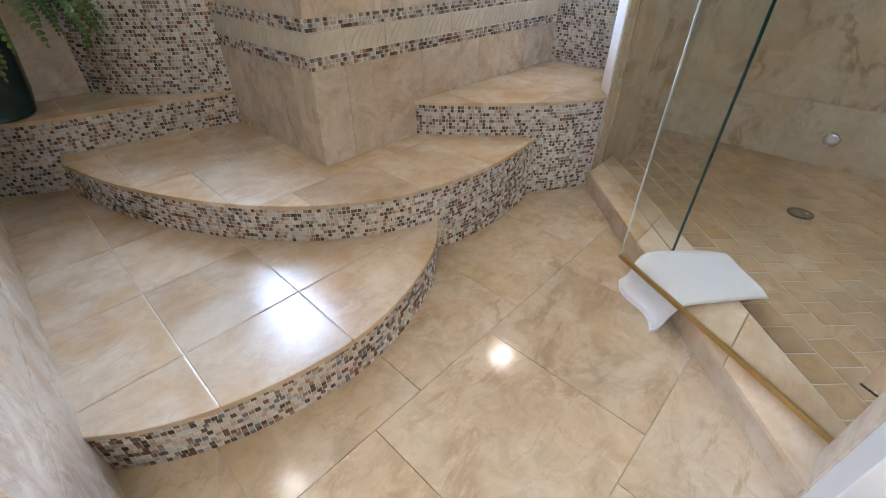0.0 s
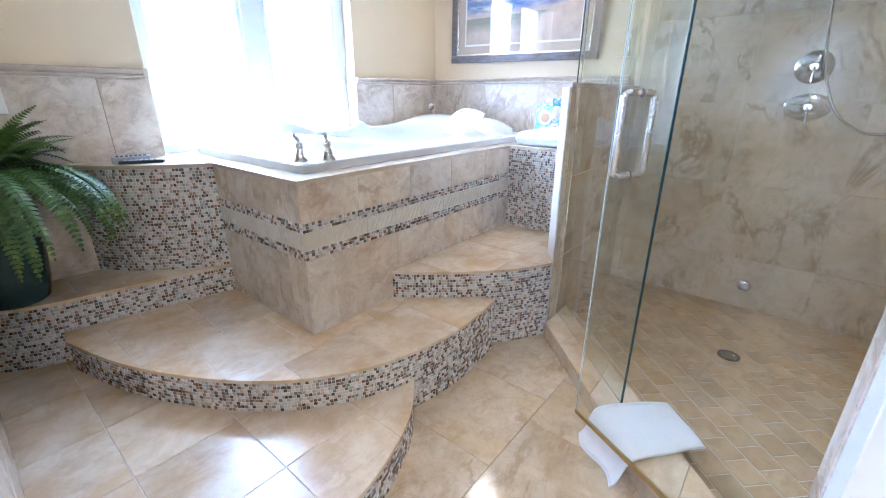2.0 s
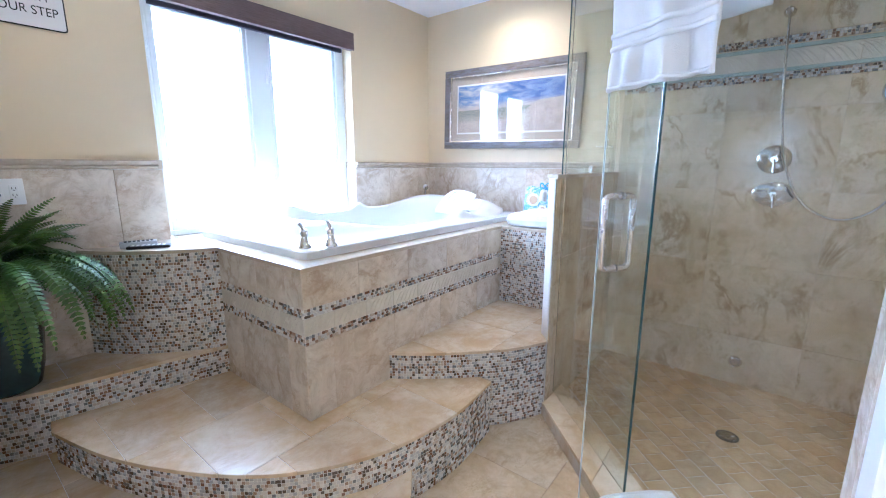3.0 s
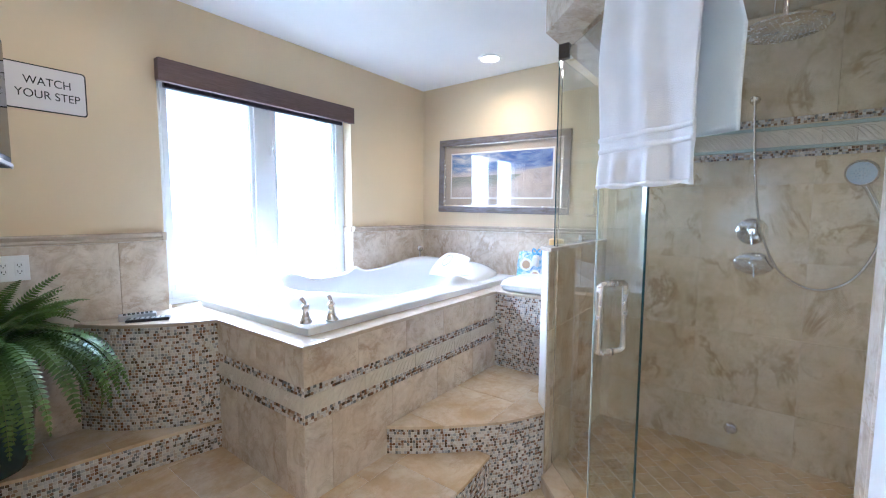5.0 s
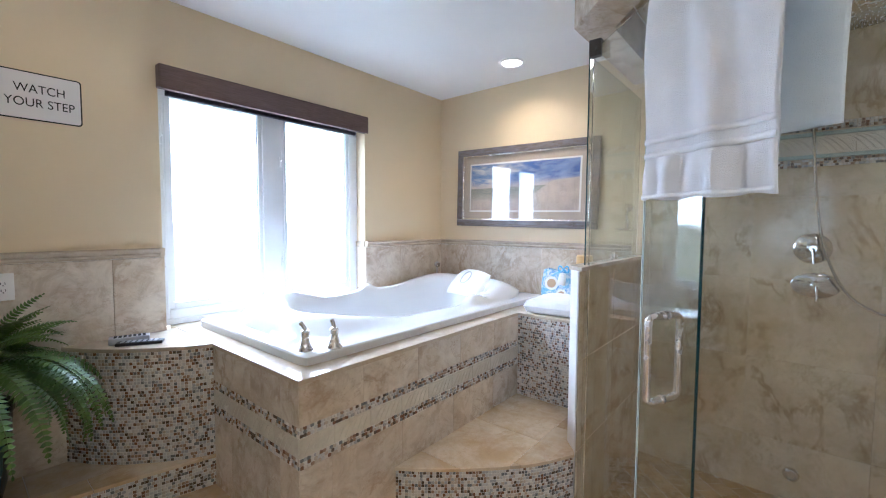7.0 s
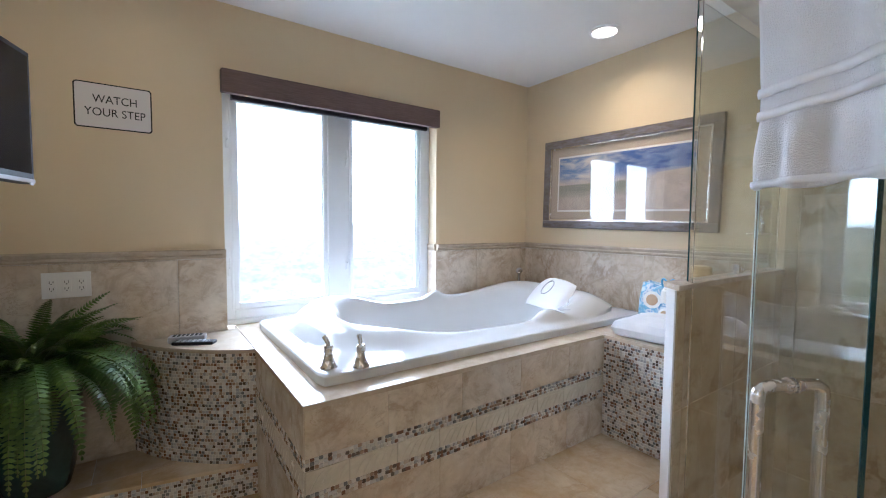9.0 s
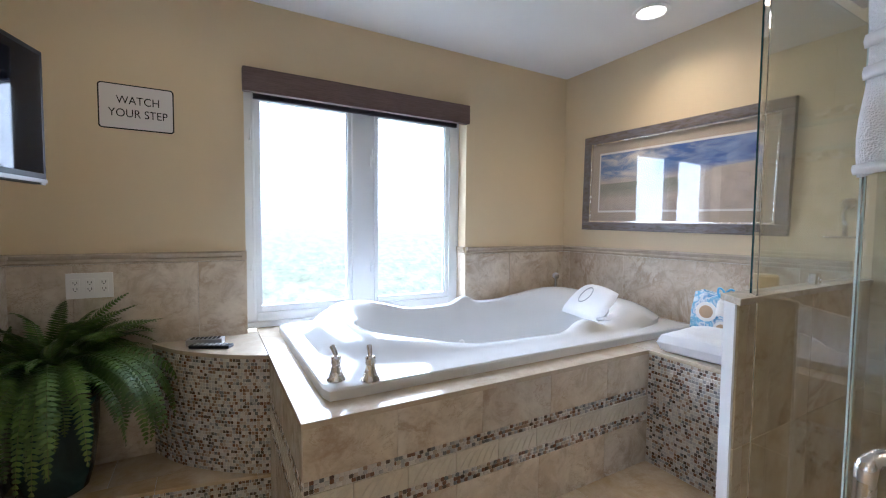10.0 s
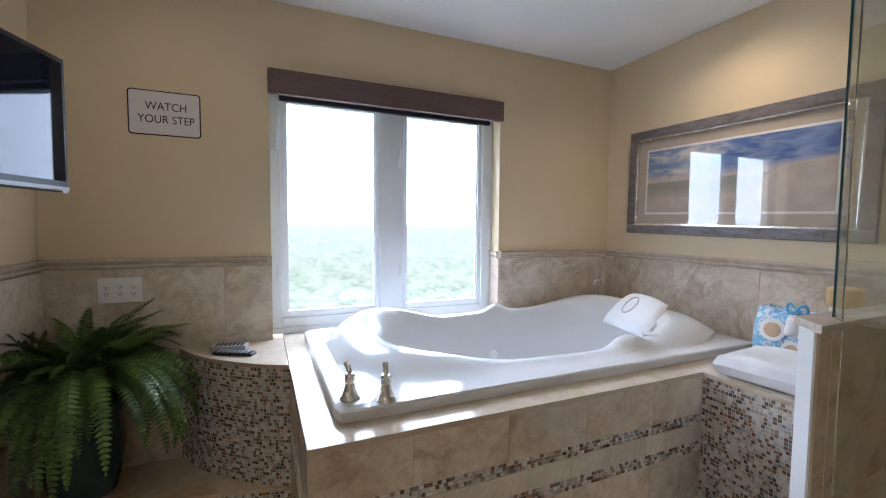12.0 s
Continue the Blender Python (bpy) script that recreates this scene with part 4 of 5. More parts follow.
part("control_pad", turned([(0.0, 0.0), (0.05, 0.0), (0.052, 0.008), (0.04, 0.014), (0.0, 0.014)], 28, (0, 0, 1), (-1.62, 2.72, ZD + 0.080)), GREY_PLASTIC, bath)
for x, y, rz, in ((-1.505, 1.110, 200), (-1.425 - 0.02, 1.222, 170)):
    tap = thing("bath_tap", "brushed nickel lever tap on a flared base on the bath rim", "tap", "bath taps", (x, y, ZD + 0.043))
    part("base", turned([(0.0, 0.0), (0.036, 0.0), (0.036, 0.004), (0.030, 0.012), (0.022, 0.034), (0.016, 0.058), (0.014, 0.062), (0.0, 0.062)], 28), NICKEL, tap, smooth=True)
    part("collar", turned([(0.0, 0.060), (0.018, 0.060), (0.020, 0.066), (0.018, 0.078), (0.020, 0.084), (0.014, 0.092), (0.0, 0.094)], 24), NICKEL, tap, smooth=True)
    a_ = radians(rz)
    part("lever", tube([(0, 0, 0.088), (0.006 * math.cos(a_), 0.006 * math.sin(a_), 0.102), (0.019 * math.cos(a_), 0.019 * math.sin(a_), 0.116), (0.026 * math.cos(a_), 0.026 * math.sin(a_), 0.121)], 0.0085, 12, taper=1.25), NICKEL, tap, smooth=True)
shelf = thing("wall_shelf", "small nickel wall shelf with a slender curved holder", "shelf")
part("plate", box(-0.835, -0.725, YP - 0.085, YP - 0.001, 1.640, 1.652, 0.005), NICKEL, shelf)
part("stem", tube(spline([(-0.775, YP - 0.03, 1.652), (-0.768, YP - 0.045, 1.70), (-0.782, YP - 0.03, 1.75), (-0.772, YP - 0.02, 1.80)], 6), 0.012, 12, taper=0.7), NICKEL, shelf, smooth=True)
part("rosette", turned([(0.0, 0.0), (0.028, 0.0), (0.026, 0.010), (0.0, 0.014)], 24, (0, -1, 0), (-0.772, YP, 1.805)), NICKEL, shelf, smooth=True)
wand = thing("bath_hand_spray", "small chrome hand spray standing at the bath corner", "hand spray", at=(-2.50, 3.18, ZD + 0.042))
part("stem", tube([(0, 0, 0), (0, 0, 0.10), (0.006, -0.004, 0.16)], 0.014, 14, taper=0.85), CHROME, wand, smooth=True)
part("rose", turned([(0.0, -0.02), (0.020, -0.018), (0.028, 0.0), (0.028, 0.012), (0.0, 0.016)], 22, (0.75, -0.55, 0.35), (0.012, -0.008, 0.185)), CHROME, wand, smooth=True)

pillow = thing("bath_pillow", "white padded bath pillow with oval emblem leaning in the bath", "bath pillow", at=(-1.97, 2.96, ZD + 0.125))
bm = bmesh.new()
cush = {}
for sd in (-1, 1):
    for i in range(25):
        for j in range(21):
            u, v_ = i / 12 - 1, j / 10 - 1
            e = math.sqrt(max(0, (1 - abs(u) ** 4) * (1 - abs(v_) ** 4)))
            cush[sd, i, j] = bm.verts.new((u * 0.205 * (1 - 0.10 * v_ * v_) * (1 - 0.05 * v_), sd * 0.036 * e + 0.9 * (u * 0.185) ** 2, v_ * 0.14 * (1 - 0.10 * u * u)))
    for i in range(24):
        for j in range(20):
            bm.faces.new((cush[sd, i, j], cush[sd, i + 1, j], cush[sd, i + 1, j + 1], cush[sd, i, j + 1]))
bmesh.ops.remove_doubles(bm, verts=bm.verts, dist=1e-4)
m = Matrix.Rotation(radians(-12), 4, "Z") @ Matrix.Rotation(radians(-46), 4, "X")
bmesh.ops.transform(bm, matrix=m, verts=bm.verts)
part("pad", bm, PAD_WHITE, pillow, smooth=True)
pts = [m @ Vector((0.045 * math.cos(a), -0.037 + 0.9 * (0.045 * math.cos(a)) ** 2, 0.065 * math.sin(a) + 0.02)) for a in [2 * math.pi * k / 40 for k in range(41)]]
part("emblem_ring", tube(pts, 0.004, 6), GREY_PLASTIC, pillow)

# ---- lamps in the ceiling ----
def can(x, y, watts):
    c = thing("recessed_light", "lit round recessed ceiling light with white trim", "ceiling light", "recessed lights", (x, y, ZC))
    if x > 0 and y > 1.1:
        c.location.z = ZC - 0.012
    part("trim", turned([(0.075, 0.0), (0.100, 0.0), (0.100, -0.006), (0.080, -0.012), (0.072, -0.004), (0.070, 0.0)], 36), CEILING_PAINT, c, smooth=True)
    part("lens", turned([(0.0, -0.002), (0.072, -0.002), (0.072, -0.005), (0.0, -0.006)], 36), LAMP_GLOW, c)
    lamp("can_light", "SPOT", look((x, y, c.location.z - 0.02), (x, y + 0.001, 0)), watts, WARM, cone=radians(155))


for row in CANS:
    can(*row)

# ---- picture ----
pic = thing("framed_picture", "wide framed beach photograph behind glass, weathered silver frame", "picture")
PX0, PX1, PZ0, PZ1 = -2.362, -0.990, 1.657, 2.378
fw = 0.060
for a in ((PX0, PX1, PZ1 - fw, PZ1), (PX0, PX1, PZ0, PZ0 + fw), (PX0, PX0 + fw, PZ0 + fw, PZ1 - fw), (PX1 - fw, PX1, PZ0 + fw, PZ1 - fw)):
    part("frame_bar", box(a[0], a[1], YP - 0.036, YP - 0.001, a[2], a[3], 0.008), FRAME_WOOD, pic)
for a in ((PX0 + fw, PX1 - fw, PZ1 - fw - 0.012, PZ1 - fw), (PX0 + fw, PX1 - fw, PZ0 + fw, PZ0 + fw + 0.012), (PX0 + fw, PX0 + fw + 0.012, PZ0 + fw + 0.012, PZ1 - fw - 0.012), (PX1 - fw - 0.012, PX1 - fw, PZ0 + fw + 0.012, PZ1 - fw - 0.012)):
    part("inner_lip", box(a[0], a[1], YP - 0.028, YP - 0.004, a[2], a[3], 0.003), NICKEL, pic)
part("mat_board", box(PX0 + fw, PX1 - fw, YP - 0.012, YP - 0.004, PZ0 + fw, PZ1 - fw), MAT_BOARD, pic)
AX0, AX1, AZ0, AZ1 = -2.210, -1.147, 1.806, 2.226
part("mat_edge", box(AX0 - 0.014, AX1 + 0.014, YP - 0.0145, YP - 0.0122, AZ0 - 0.014, AZ1 + 0.014), WHITE_BEVEL, pic)
ART = mat("beach_photograph", 0.6)
n = Net(ART)
at = n.coords()
sep = n.node("SeparateXYZ")
n.link(at, sep.inputs[0])


def maprange(n, sock, a, b):
    r = n.node("MapRange")
    n.link(sock, r.inputs[0])
    r.inputs[1].default_value, r.inputs[2].default_value = a, b
    return r.outputs[0]


vz = maprange(n, sep.outputs[2], AZ0, AZ1)
vx = maprange(n, sep.outputs[0], AX0, AX1)
st = n.node("Mapping")
st.inputs["Scale"].default_value = (2.2, 1, 7)
n.link(at, st.inputs[0])
clouds = n.noise(st.outputs[0], 2.2, 6, 0.6, 0.4)
dark = n.mix(n.ramp(clouds, (0.42, g(0)), (0.62, g(1))), (0.03, 0.08, 0.30), (0.20, 0.28, 0.48))
pale = n.mix(n.ramp(clouds, (0.40, g(0)), (0.62, g(1))), (0.12, 0.22, 0.46), (0.66, 0.62, 0.58))
skyc = n.mix(n.ramp(vx, (0.35, g(0)), (0.75, g(1))), pale, dark)
skyc = n.mix(n.ramp(vz, (0.52, g(0.8)), (0.66, g(0))), skyc, (0.55, 0.46, 0.38))
sea = n.mix(clouds, (0.20, 0.22, 0.18), (0.33, 0.32, 0.25))
sand = n.mix(n.ramp(n.noise(at, 12, 4), (0.35, g(0)), (0.7, g(1))), (0.42, 0.36, 0.31), (0.54, 0.47, 0.41))
land = n.mix(n.ramp(vz, (0.22, g(1)), (0.40, g(0))), sea, sand)
dune_line = n.node("Math", op="MULTIPLY_ADD")
n.link(n.ramp(vx, (0.42, g(0.0)), (0.78, g(0.62)), (1.0, g(0.66))), dune_line.inputs[0])
dune_line.inputs[1].default_value, dune_line.inputs[2].default_value = 0.9, 0.02
less = n.node("Math", op="LESS_THAN")
n.link(vz, less.inputs[0])
n.link(dune_line.outputs[0], less.inputs[1])
low_half = n.node("Math", op="LESS_THAN")
n.link(vz, low_half.inputs[0])
low_half.inputs[1].default_value = 0.5
c_ = n.mix(low_half.outputs[0], skyc, land)
c_ = n.mix(less.outputs[0], c_, sand)
n.color(c_)
part("print", box(AX0, AX1, YP - 0.0165, YP - 0.0147, AZ0, AZ1), ART, pic)
PICGLASS = mat("picture_glazing", 0.0, 0.0, (1, 1, 1))
b_ = PICGLASS.node_tree.nodes["Principled BSDF"]
b_.inputs["Transmission Weight"].default_value = 1.0
b_.inputs["IOR"].default_value = 1.52
ob = part("glazing", box(PX0 + fw - 0.004, PX1 - fw + 0.004, YP - 0.0215, YP - 0.0195, PZ0 + fw - 0.004, PZ1 - fw + 0.004), PICGLASS, pic)
ob.visible_shadow = False
# it hangs a little lower at one end
mid_p = Vector(((PX0 + PX1) / 2, YP, (PZ0 + PZ1) / 2))
lean = Matrix.Translation(mid_p) @ Matrix.Rotation(radians(1.1), 4, "Y") @ Matrix.Translation(-mid_p)
for piece in pic.children:
    piece.data.transform(lean)

# ---- sign ----
sign = thing("warning_sign", "white sign with black border reading WATCH YOUR STEP", "sign")
SY0, SY1, SZ0, SZ1 = 0.243, 0.556, 2.150, 2.372


def round_plate(y0, y1, z0, z1, x0, x1, r):
    pts = []
    for cy, cz, a0 in ((y1 - r, z1 - r, 0), (y0 + r, z1 - r, 90), (y0 + r, z0 + r, 180), (y1 - r, z0 + r, 270)):
        for k in range(6):
            a = radians(a0 + 18 * k)
            pts.append((cy + r * math.cos(a), cz + r * math.sin(a)))
    bm = prism(pts, x0, x1)
    bmesh.ops.transform(bm, matrix=Matrix(((0, 0, 1, 0), (1, 0, 0, 0), (0, 1, 0, 0), (0, 0, 0, 1))), verts=bm.verts)
    return bm


part("border", round_plate(SY0, SY1, SZ0, SZ1, XW + 0.001, XW + 0.004, 0.016), BLACK, sign)
part("face", round_plate(SY0 + 0.006, SY1 - 0.006, SZ0 + 0.006, SZ1 - 0.006, XW + 0.004, XW + 0.0055, 0.012), SIGN_WHITE, sign)


def lettering(name, text, size, m, material, parent, stretch=1.0):
    cu = bpy.data.curves.new(name, "FONT")
    cu.body, cu.size, cu.align_x, cu.align_y, cu.extrude = text, size, "CENTER", "CENTER", 0.0004
    tmp = new("tmp_text", cu)
    me = bpy.data.meshes.new_from_object(tmp.evaluated_get(bpy.context.evaluated_depsgraph_get()))
    bpy.data.objects.remove(tmp)
    me.materials.clear()
    me.materials.append(material)
    me.transform(m @ Matrix.Diagonal((stretch, 1, 1, 1)))
    ob = new(name, me)
    ob.parent = parent
    return ob


face_m = Matrix(((0, 0, 1, XW + 0.006), (1, 0, 0, 0), (0, 1, 0, 0), (0, 0, 0, 1)))
for text, z, size in (("WATCH", 2.293, 0.056), ("YOUR STEP", 2.229, 0.056)):
    lettering("lettering", text, size, Matrix.Translation((0, (SY0 + SY1) / 2 + 0.006, z)) @ face_m, BLACK, sign, 0.86)

# ---- outlet plate ----
plate = thing("outlet_plate", "white triple electrical outlet plate on the marble wainscot", "outlet")
OX = XW + 0.020
part("cover", box(OX, OX + 0.006, 0.104, 0.286, 1.316, 1.440, 0.003), WHITE_PLASTIC, plate)
for k in range(3):
    y = 0.140 + k * 0.0548
    soc = part("receptacle", box(OX + 0.004, OX + 0.0085, y - 0.017, y + 0.017, 1.344, 1.412, 0.002), WHITE_PLASTIC, plate)
    bm = bmesh.new()
    for z in (1.363, 1.395):
        box(OX + 0.008, OX + 0.0092, y - 0.008, y - 0.0055, z - 0.005, z + 0.005, bm=bm)
        box(OX + 0.008, OX + 0.0092, y + 0.0055, y + 0.008, z - 0.005, z + 0.005, bm=bm)
        box(OX + 0.008, OX + 0.0092, y - 0.0025, y + 0.0025, z - 0.012, z - 0.008, bm=bm)
    part("slots", bm, BLACK, soc)

# ---- television ----
tv = thing("television", "flat black television on a wall arm, window mirrored in its screen", "television")
ta = Vector((-2.054, 0.184))
td = Vector((0.97, -0.26)).normalized()
tn = Vector((-td.y, td.x))
tm = Matrix(((td.x, tn.x, 0, ta.x), (td.y, tn.y, 0, ta.y), (0, 0, 1, 1.82), (0, 0, 0, 1)))


def tv_part(name, bm, material, label=""):
    bmesh.ops.transform(bm, matrix=tm, verts=bm.verts)
    return part(name, bm, material, tv, label)


tv_part("casing", box(0, 0.66, -0.045, 0, 0, 0.48, 0.006), BLACK)
tv_part("screen", box(0.018, 0.642, 0, 0.002, 0.038, 0.462), SCREEN, "dark glossy screen")
tv_part("bottom_trim", box(0.004, 0.656, 0, 0.005, 0.004, 0.018, 0.002), GREY_PLASTIC)
tv_part("maker_mark", box(0.016, 0.040, 0.001, 0.006, -0.004, 0.008, 0.002), GREY_PLASTIC)
part("wall_arm", tube([(-1.80, 0.02, 2.05), (-1.84, -0.04, 2.05), (-1.88, YL + 0.005, 2.05)], 0.018, 10), BLACK, tv)

# ---- towels ----
def towel_stack(cx, cy, z, hx, hy, h, layers, turn, seed, name, label):
    """Folded terry: soft rounded layers with a fold line between them."""
    t = thing(name, label, "towel", at=(cx, cy, z))
    rng = random.Random(seed)
    for k in range(layers):
        lh = h / layers
        bm = bmesh.new()
        nx, ny = 30, 26
        grid = {}
        for side_ in (0, 1):
            for i in range(nx + 1):
                for j in range(ny + 1):
                    u, v_ = 2 * i / nx - 1, 2 * j / ny - 1
                    e = max(0.0, 1 - max(abs(u), abs(v_)) ** 9)
                    bulge = math.sqrt(e)
                    zz = lh * (0.5 + (0.5 if side_ else -0.5) * bulge)
                    nz = noise.noise(Vector((u * 2.1 + seed, v_ * 2.3 + k * 3, side_))) * 0.022
                    zz += (nz if side_ else 0) * bulge
                    x_ = u * hx * (1 + 0.03 * noise.noise(Vector((v_ * 2, k * 5.0, seed))))
                    y_ = v_ * hy * (1 + 0.04 * noise.noise(Vector((u * 2, k * 7.0, seed + 3))))
                    grid[side_, i, j] = bm.verts.new((x_, y_, k * lh * 0.98 + zz))
            for i in range(nx):
                for j in range(ny):
                    bm.faces.new((grid[side_, i, j], grid[side_, i + 1, j], grid[side_, i + 1, j + 1], grid[side_, i, j + 1]))
        bmesh.ops.remove_doubles(bm, verts=bm.verts, dist=1e-4)
        bmesh.ops.transform(bm, matrix=Matrix.Rotation(radians(turn + rng.uniform(-3, 3)), 4, "Z"), verts=bm.verts)
        part("fold", bm, TERRY, t, smooth=True)
    return t


towel_stack(-1.03, 2.855, ZD, 0.245, 0.175, 0.105, 1, 3, 2, "folded_towel", "thick folded white terry towel on the marble deck")

# gift bag and tall beige jar on the deck
gift = thing("gift_bag", "blue and white printed gift pouch tied with blue ribbon", "gift bag", at=(-1.19, 3.10, ZD))
bm = box(-0.115, 0.115, -0.06, 0.06, 0.0, 0.275, 0.02, 3)
bmesh.ops.subdivide_edges(bm, edges=list(bm.edges), cuts=2, use_grid_fill=True)
for v_ in bm.verts:
    f = v_.co.z / 0.275
    v_.co.y *= 1 - 0.7 * max(0, f - 0.5)
    v_.co.x *= 1 + 0.10 * math.sin(3 * f)
    v_.co += Vector((noise.noise(v_.co * 25), noise.noise(v_.co * 25 + Vector((5, 0, 0))), noise.noise(v_.co * 25 + Vector((0, 7, 0))))) * 0.012
part("pouch", bm, CELLO, gift)
COOKIE = paint("printed_tan_disc", (0.52, 0.36, 0.22), 0.4, 0.1)
for x, z, r in ((-0.035, 0.175, 0.052), (0.045, 0.095, 0.040)):
    disc = part("printed_disc", turned([(0.0, 0.0), (r, 0.0), (r, 0.004), (0.0, 0.006)], 28, (0.15, -1, 0.12), (x, -0.066, z)), WHITE_PLASTIC, gift, "white printed roundel")
    part("printed_centre", turned([(0.0, 0.005), (r * 0.66, 0.005), (r * 0.6, 0.008), (0.0, 0.009)], 24, (0.15, -1, 0.12), (x, -0.066, z)), COOKIE, disc)
RIBBON = paint("blue_ribbon", (0.10, 0.36, 0.62), 0.3, 0.1)
bm = bmesh.new()
for sx in (-1, 1):
    loop = [(0.055 + 0.04 * sx * math.sin(a), -0.055 - 0.008 * math.cos(a), 0.285 + 0.025 * math.sin(2 * a)) for a in [math.pi * k / 14 for k in range(15)]]
    tube(loop, 0.006, 6, bm)
part("ribbon", bm, RIBBON, gift)
part("sample_bottle", turned([(0.0, 0.0), (0.026, 0.0), (0.028, 0.01), (0.028, 0.07), (0.02, 0.08), (0.02, 0.09), (0.0, 0.09)], 18, (0.1, 0.1, 1), (0.05, -0.085, 0.17)), WHITE_PLASTIC, gift, "small white sample bottle")
# a tall jar: pale body, beige top
candle = thing("candle", "tall pale jar with a beige top on the deck ledge", "candle", at=(-1.06, 3.26, ZD + 0.0))
part("dish", turned([(0.0, 0.0), (0.05, 0.0), (0.052, 0.02), (0.052, 0.30), (0.046, 0.30), (0.046, 0.29), (0.0, 0.29)], 26), WHITE_PLASTIC, candle, smooth=True)
part("wax", turned([(0.0, 0.29), (0.058, 0.295), (0.062, 0.31), (0.062, 0.375), (0.054, 0.385), (0.0, 0.385)], 26), JAR_BEIGE, candle, smooth=True)

# remote controls
for (x, y, rz, w_, l_, h_, mt, lab) in ((-2.36, 0.705, 62, 0.055, 0.20, 0.020, BLACK, "black remote control with grey buttons on the marble ledge"), (-2.44, 0.680, 75, 0.06, 0.17, 0.040, GREY_PLASTIC, "grey and black remote control lying behind another")):
    r_ = thing("remote_control", lab, "remote control", "remote controls", (x, y, ZD))
    m = Matrix.Rotation(radians(rz), 4, "Z")
    bm = box(-l_ / 2, l_ / 2, -w_ / 2, w_ / 2, 0, h_ * 0.8, 0.007, 3)
    bmesh.ops.transform(bm, matrix=m, verts=bm.verts)
    part("shell", bm, mt, r_, smooth=True)
    bm = bmesh.new()
    for i in range(7):
        for j in range(3):
            box(-l_ / 2 + 0.02 + i * l_ / 8.5, -l_ / 2 + 0.033 + i * l_ / 8.5, (j - 1) * w_ / 3.6 - 0.005, (j - 1) * w_ / 3.6 + 0.005, h_ * 0.8 - 0.001, h_ * 0.8 + 0.002, bm=bm)
    bmesh.ops.transform(bm, matrix=m, verts=bm.verts)
    part("buttons", bm, GREY_PLASTIC if mt is BLACK else BLACK, r_)

# bath mat folded over the kerb
mat_t = thing("bath_mat", "folded white terry bath mat draped over the shower kerb", "bath mat")
bm = bmesh.new()
prof = [(-0.205, 0.012), (-0.175, 0.030), (-0.150, 0.085), (-0.120, 0.118), (-0.06, 0.126), (0.02, 0.124), (0.10, 0.122), (0.15, 0.115), (0.20, 0.104), (0.225, 0.095)]
cen = Vector((0.045, 1.565))
du, dw = Vector((1, -1)).normalized(), Vector((1, 1)).normalized()
rows_ = spline([(a, b, 0) for a, b in prof], 4)
L_ = 0.135
top, bot = [], []
for i, p in enumerate(rows_):
    ra, rb = [], []
    f_ = i / (len(rows_) - 1)
    for j in range(19):
        v_ = 2 * j / 18 - 1
        e = math.sqrt(max(0, 1 - abs(v_) ** 8)) * (1 if 0 < i < len(rows_) - 1 else 0.2)
        q = cen + dw * (p.x + 0.02 * math.sin(3 * v_) * (1 - f_)) + du * (v_ * L_ * (1 + 0.06 * math.sin(5 * f_)) - 0.06 * (f_ - 0.5))
        nz = 0.007 * noise.noise(Vector((q.x * 9, q.y * 9, 1.0)))
        ra.append(bm.verts.new((q.x, q.y, p.y + nz - 0.016 + 0.016 * e)))
        rb.append(bm.verts.new((q.x, q.y, max(p.y - 0.030 * e - 0.004, 0.003))))
    top.append(ra)
    bot.append(rb)
for grid_ in (top, bot):
    for a, b in zip(grid_, grid_[1:]):
        for j in range(18):
            bm.faces.new((a[j], a[j + 1], b[j + 1], b[j]))
for j in (0, 18):
    for i in range(len(top) - 1):
        bm.faces.new((top[i][j], top[i + 1][j], bot[i + 1][j], bot[i][j]))
for i in (0, len(top) - 1):
    for j in range(18):
        bm.faces.new((top[i][j], top[i][j + 1], bot[i][j + 1], bot[i][j]))
part("terry", bm, TERRY, mat_t, smooth=True)

# towel over the glass door
bt = thing("bath_towel", "white terry bath towel hung over the glass door", "towel")
bm = bmesh.new()
T0, T1 = 0.022, 0.375
nu, path_ = 40, []
front, backz = 1.745, 1.885
for k in range(31):
    path_.append((1, front + (DOOR_TOP - front) * k / 30))
arc = [(math.cos(a), DOOR_TOP + 0.016 * math.sin(a)) for a in [math.pi * k / 8 for k in range(1, 8)]]
path_ += arc
for k in range(25):
    path_.append((-1, DOOR_TOP - (DOOR_TOP - backz) * k / 24))


def towel_point(sd, z, u, extra=0.0):
    drop = max(0, DOOR_TOP - z)
    fold = (0.006 + 0.020 * drop) * math.sin(u * 15 + 1.5 * math.sin(z * 3)) * (0.6 + 0.4 * math.sin(u * 7 + z * 2)) * min(1, drop * 4) + 0.010 * noise.noise(Vector((u * 4, z * 3, sd)))
    if 1.86 < z < 1.93 and sd > 0:
        fold = fold * 0.6 - 0.004
    elif z <= 1.86 and sd > 0:
        fold += 0.011 * math.sin(u * 31 + 0.8) * math.sin(math.pi * (1.86 - z) / 0.125)
    s_ = T0 + (T1 - T0) * (u + 0.05 * drop * (u - 0.5)) + (0.09 if sd < 0 else 0) * min(1, drop * 3) + 0.008 * math.sin(z * 9) * (u - 0.5)
    return FREE - dv * s_ + nv * (sd * (0.016 + 0.012 * min(1, drop * 3)) + fold * (1 if sd > 0 else 0.4) + extra)


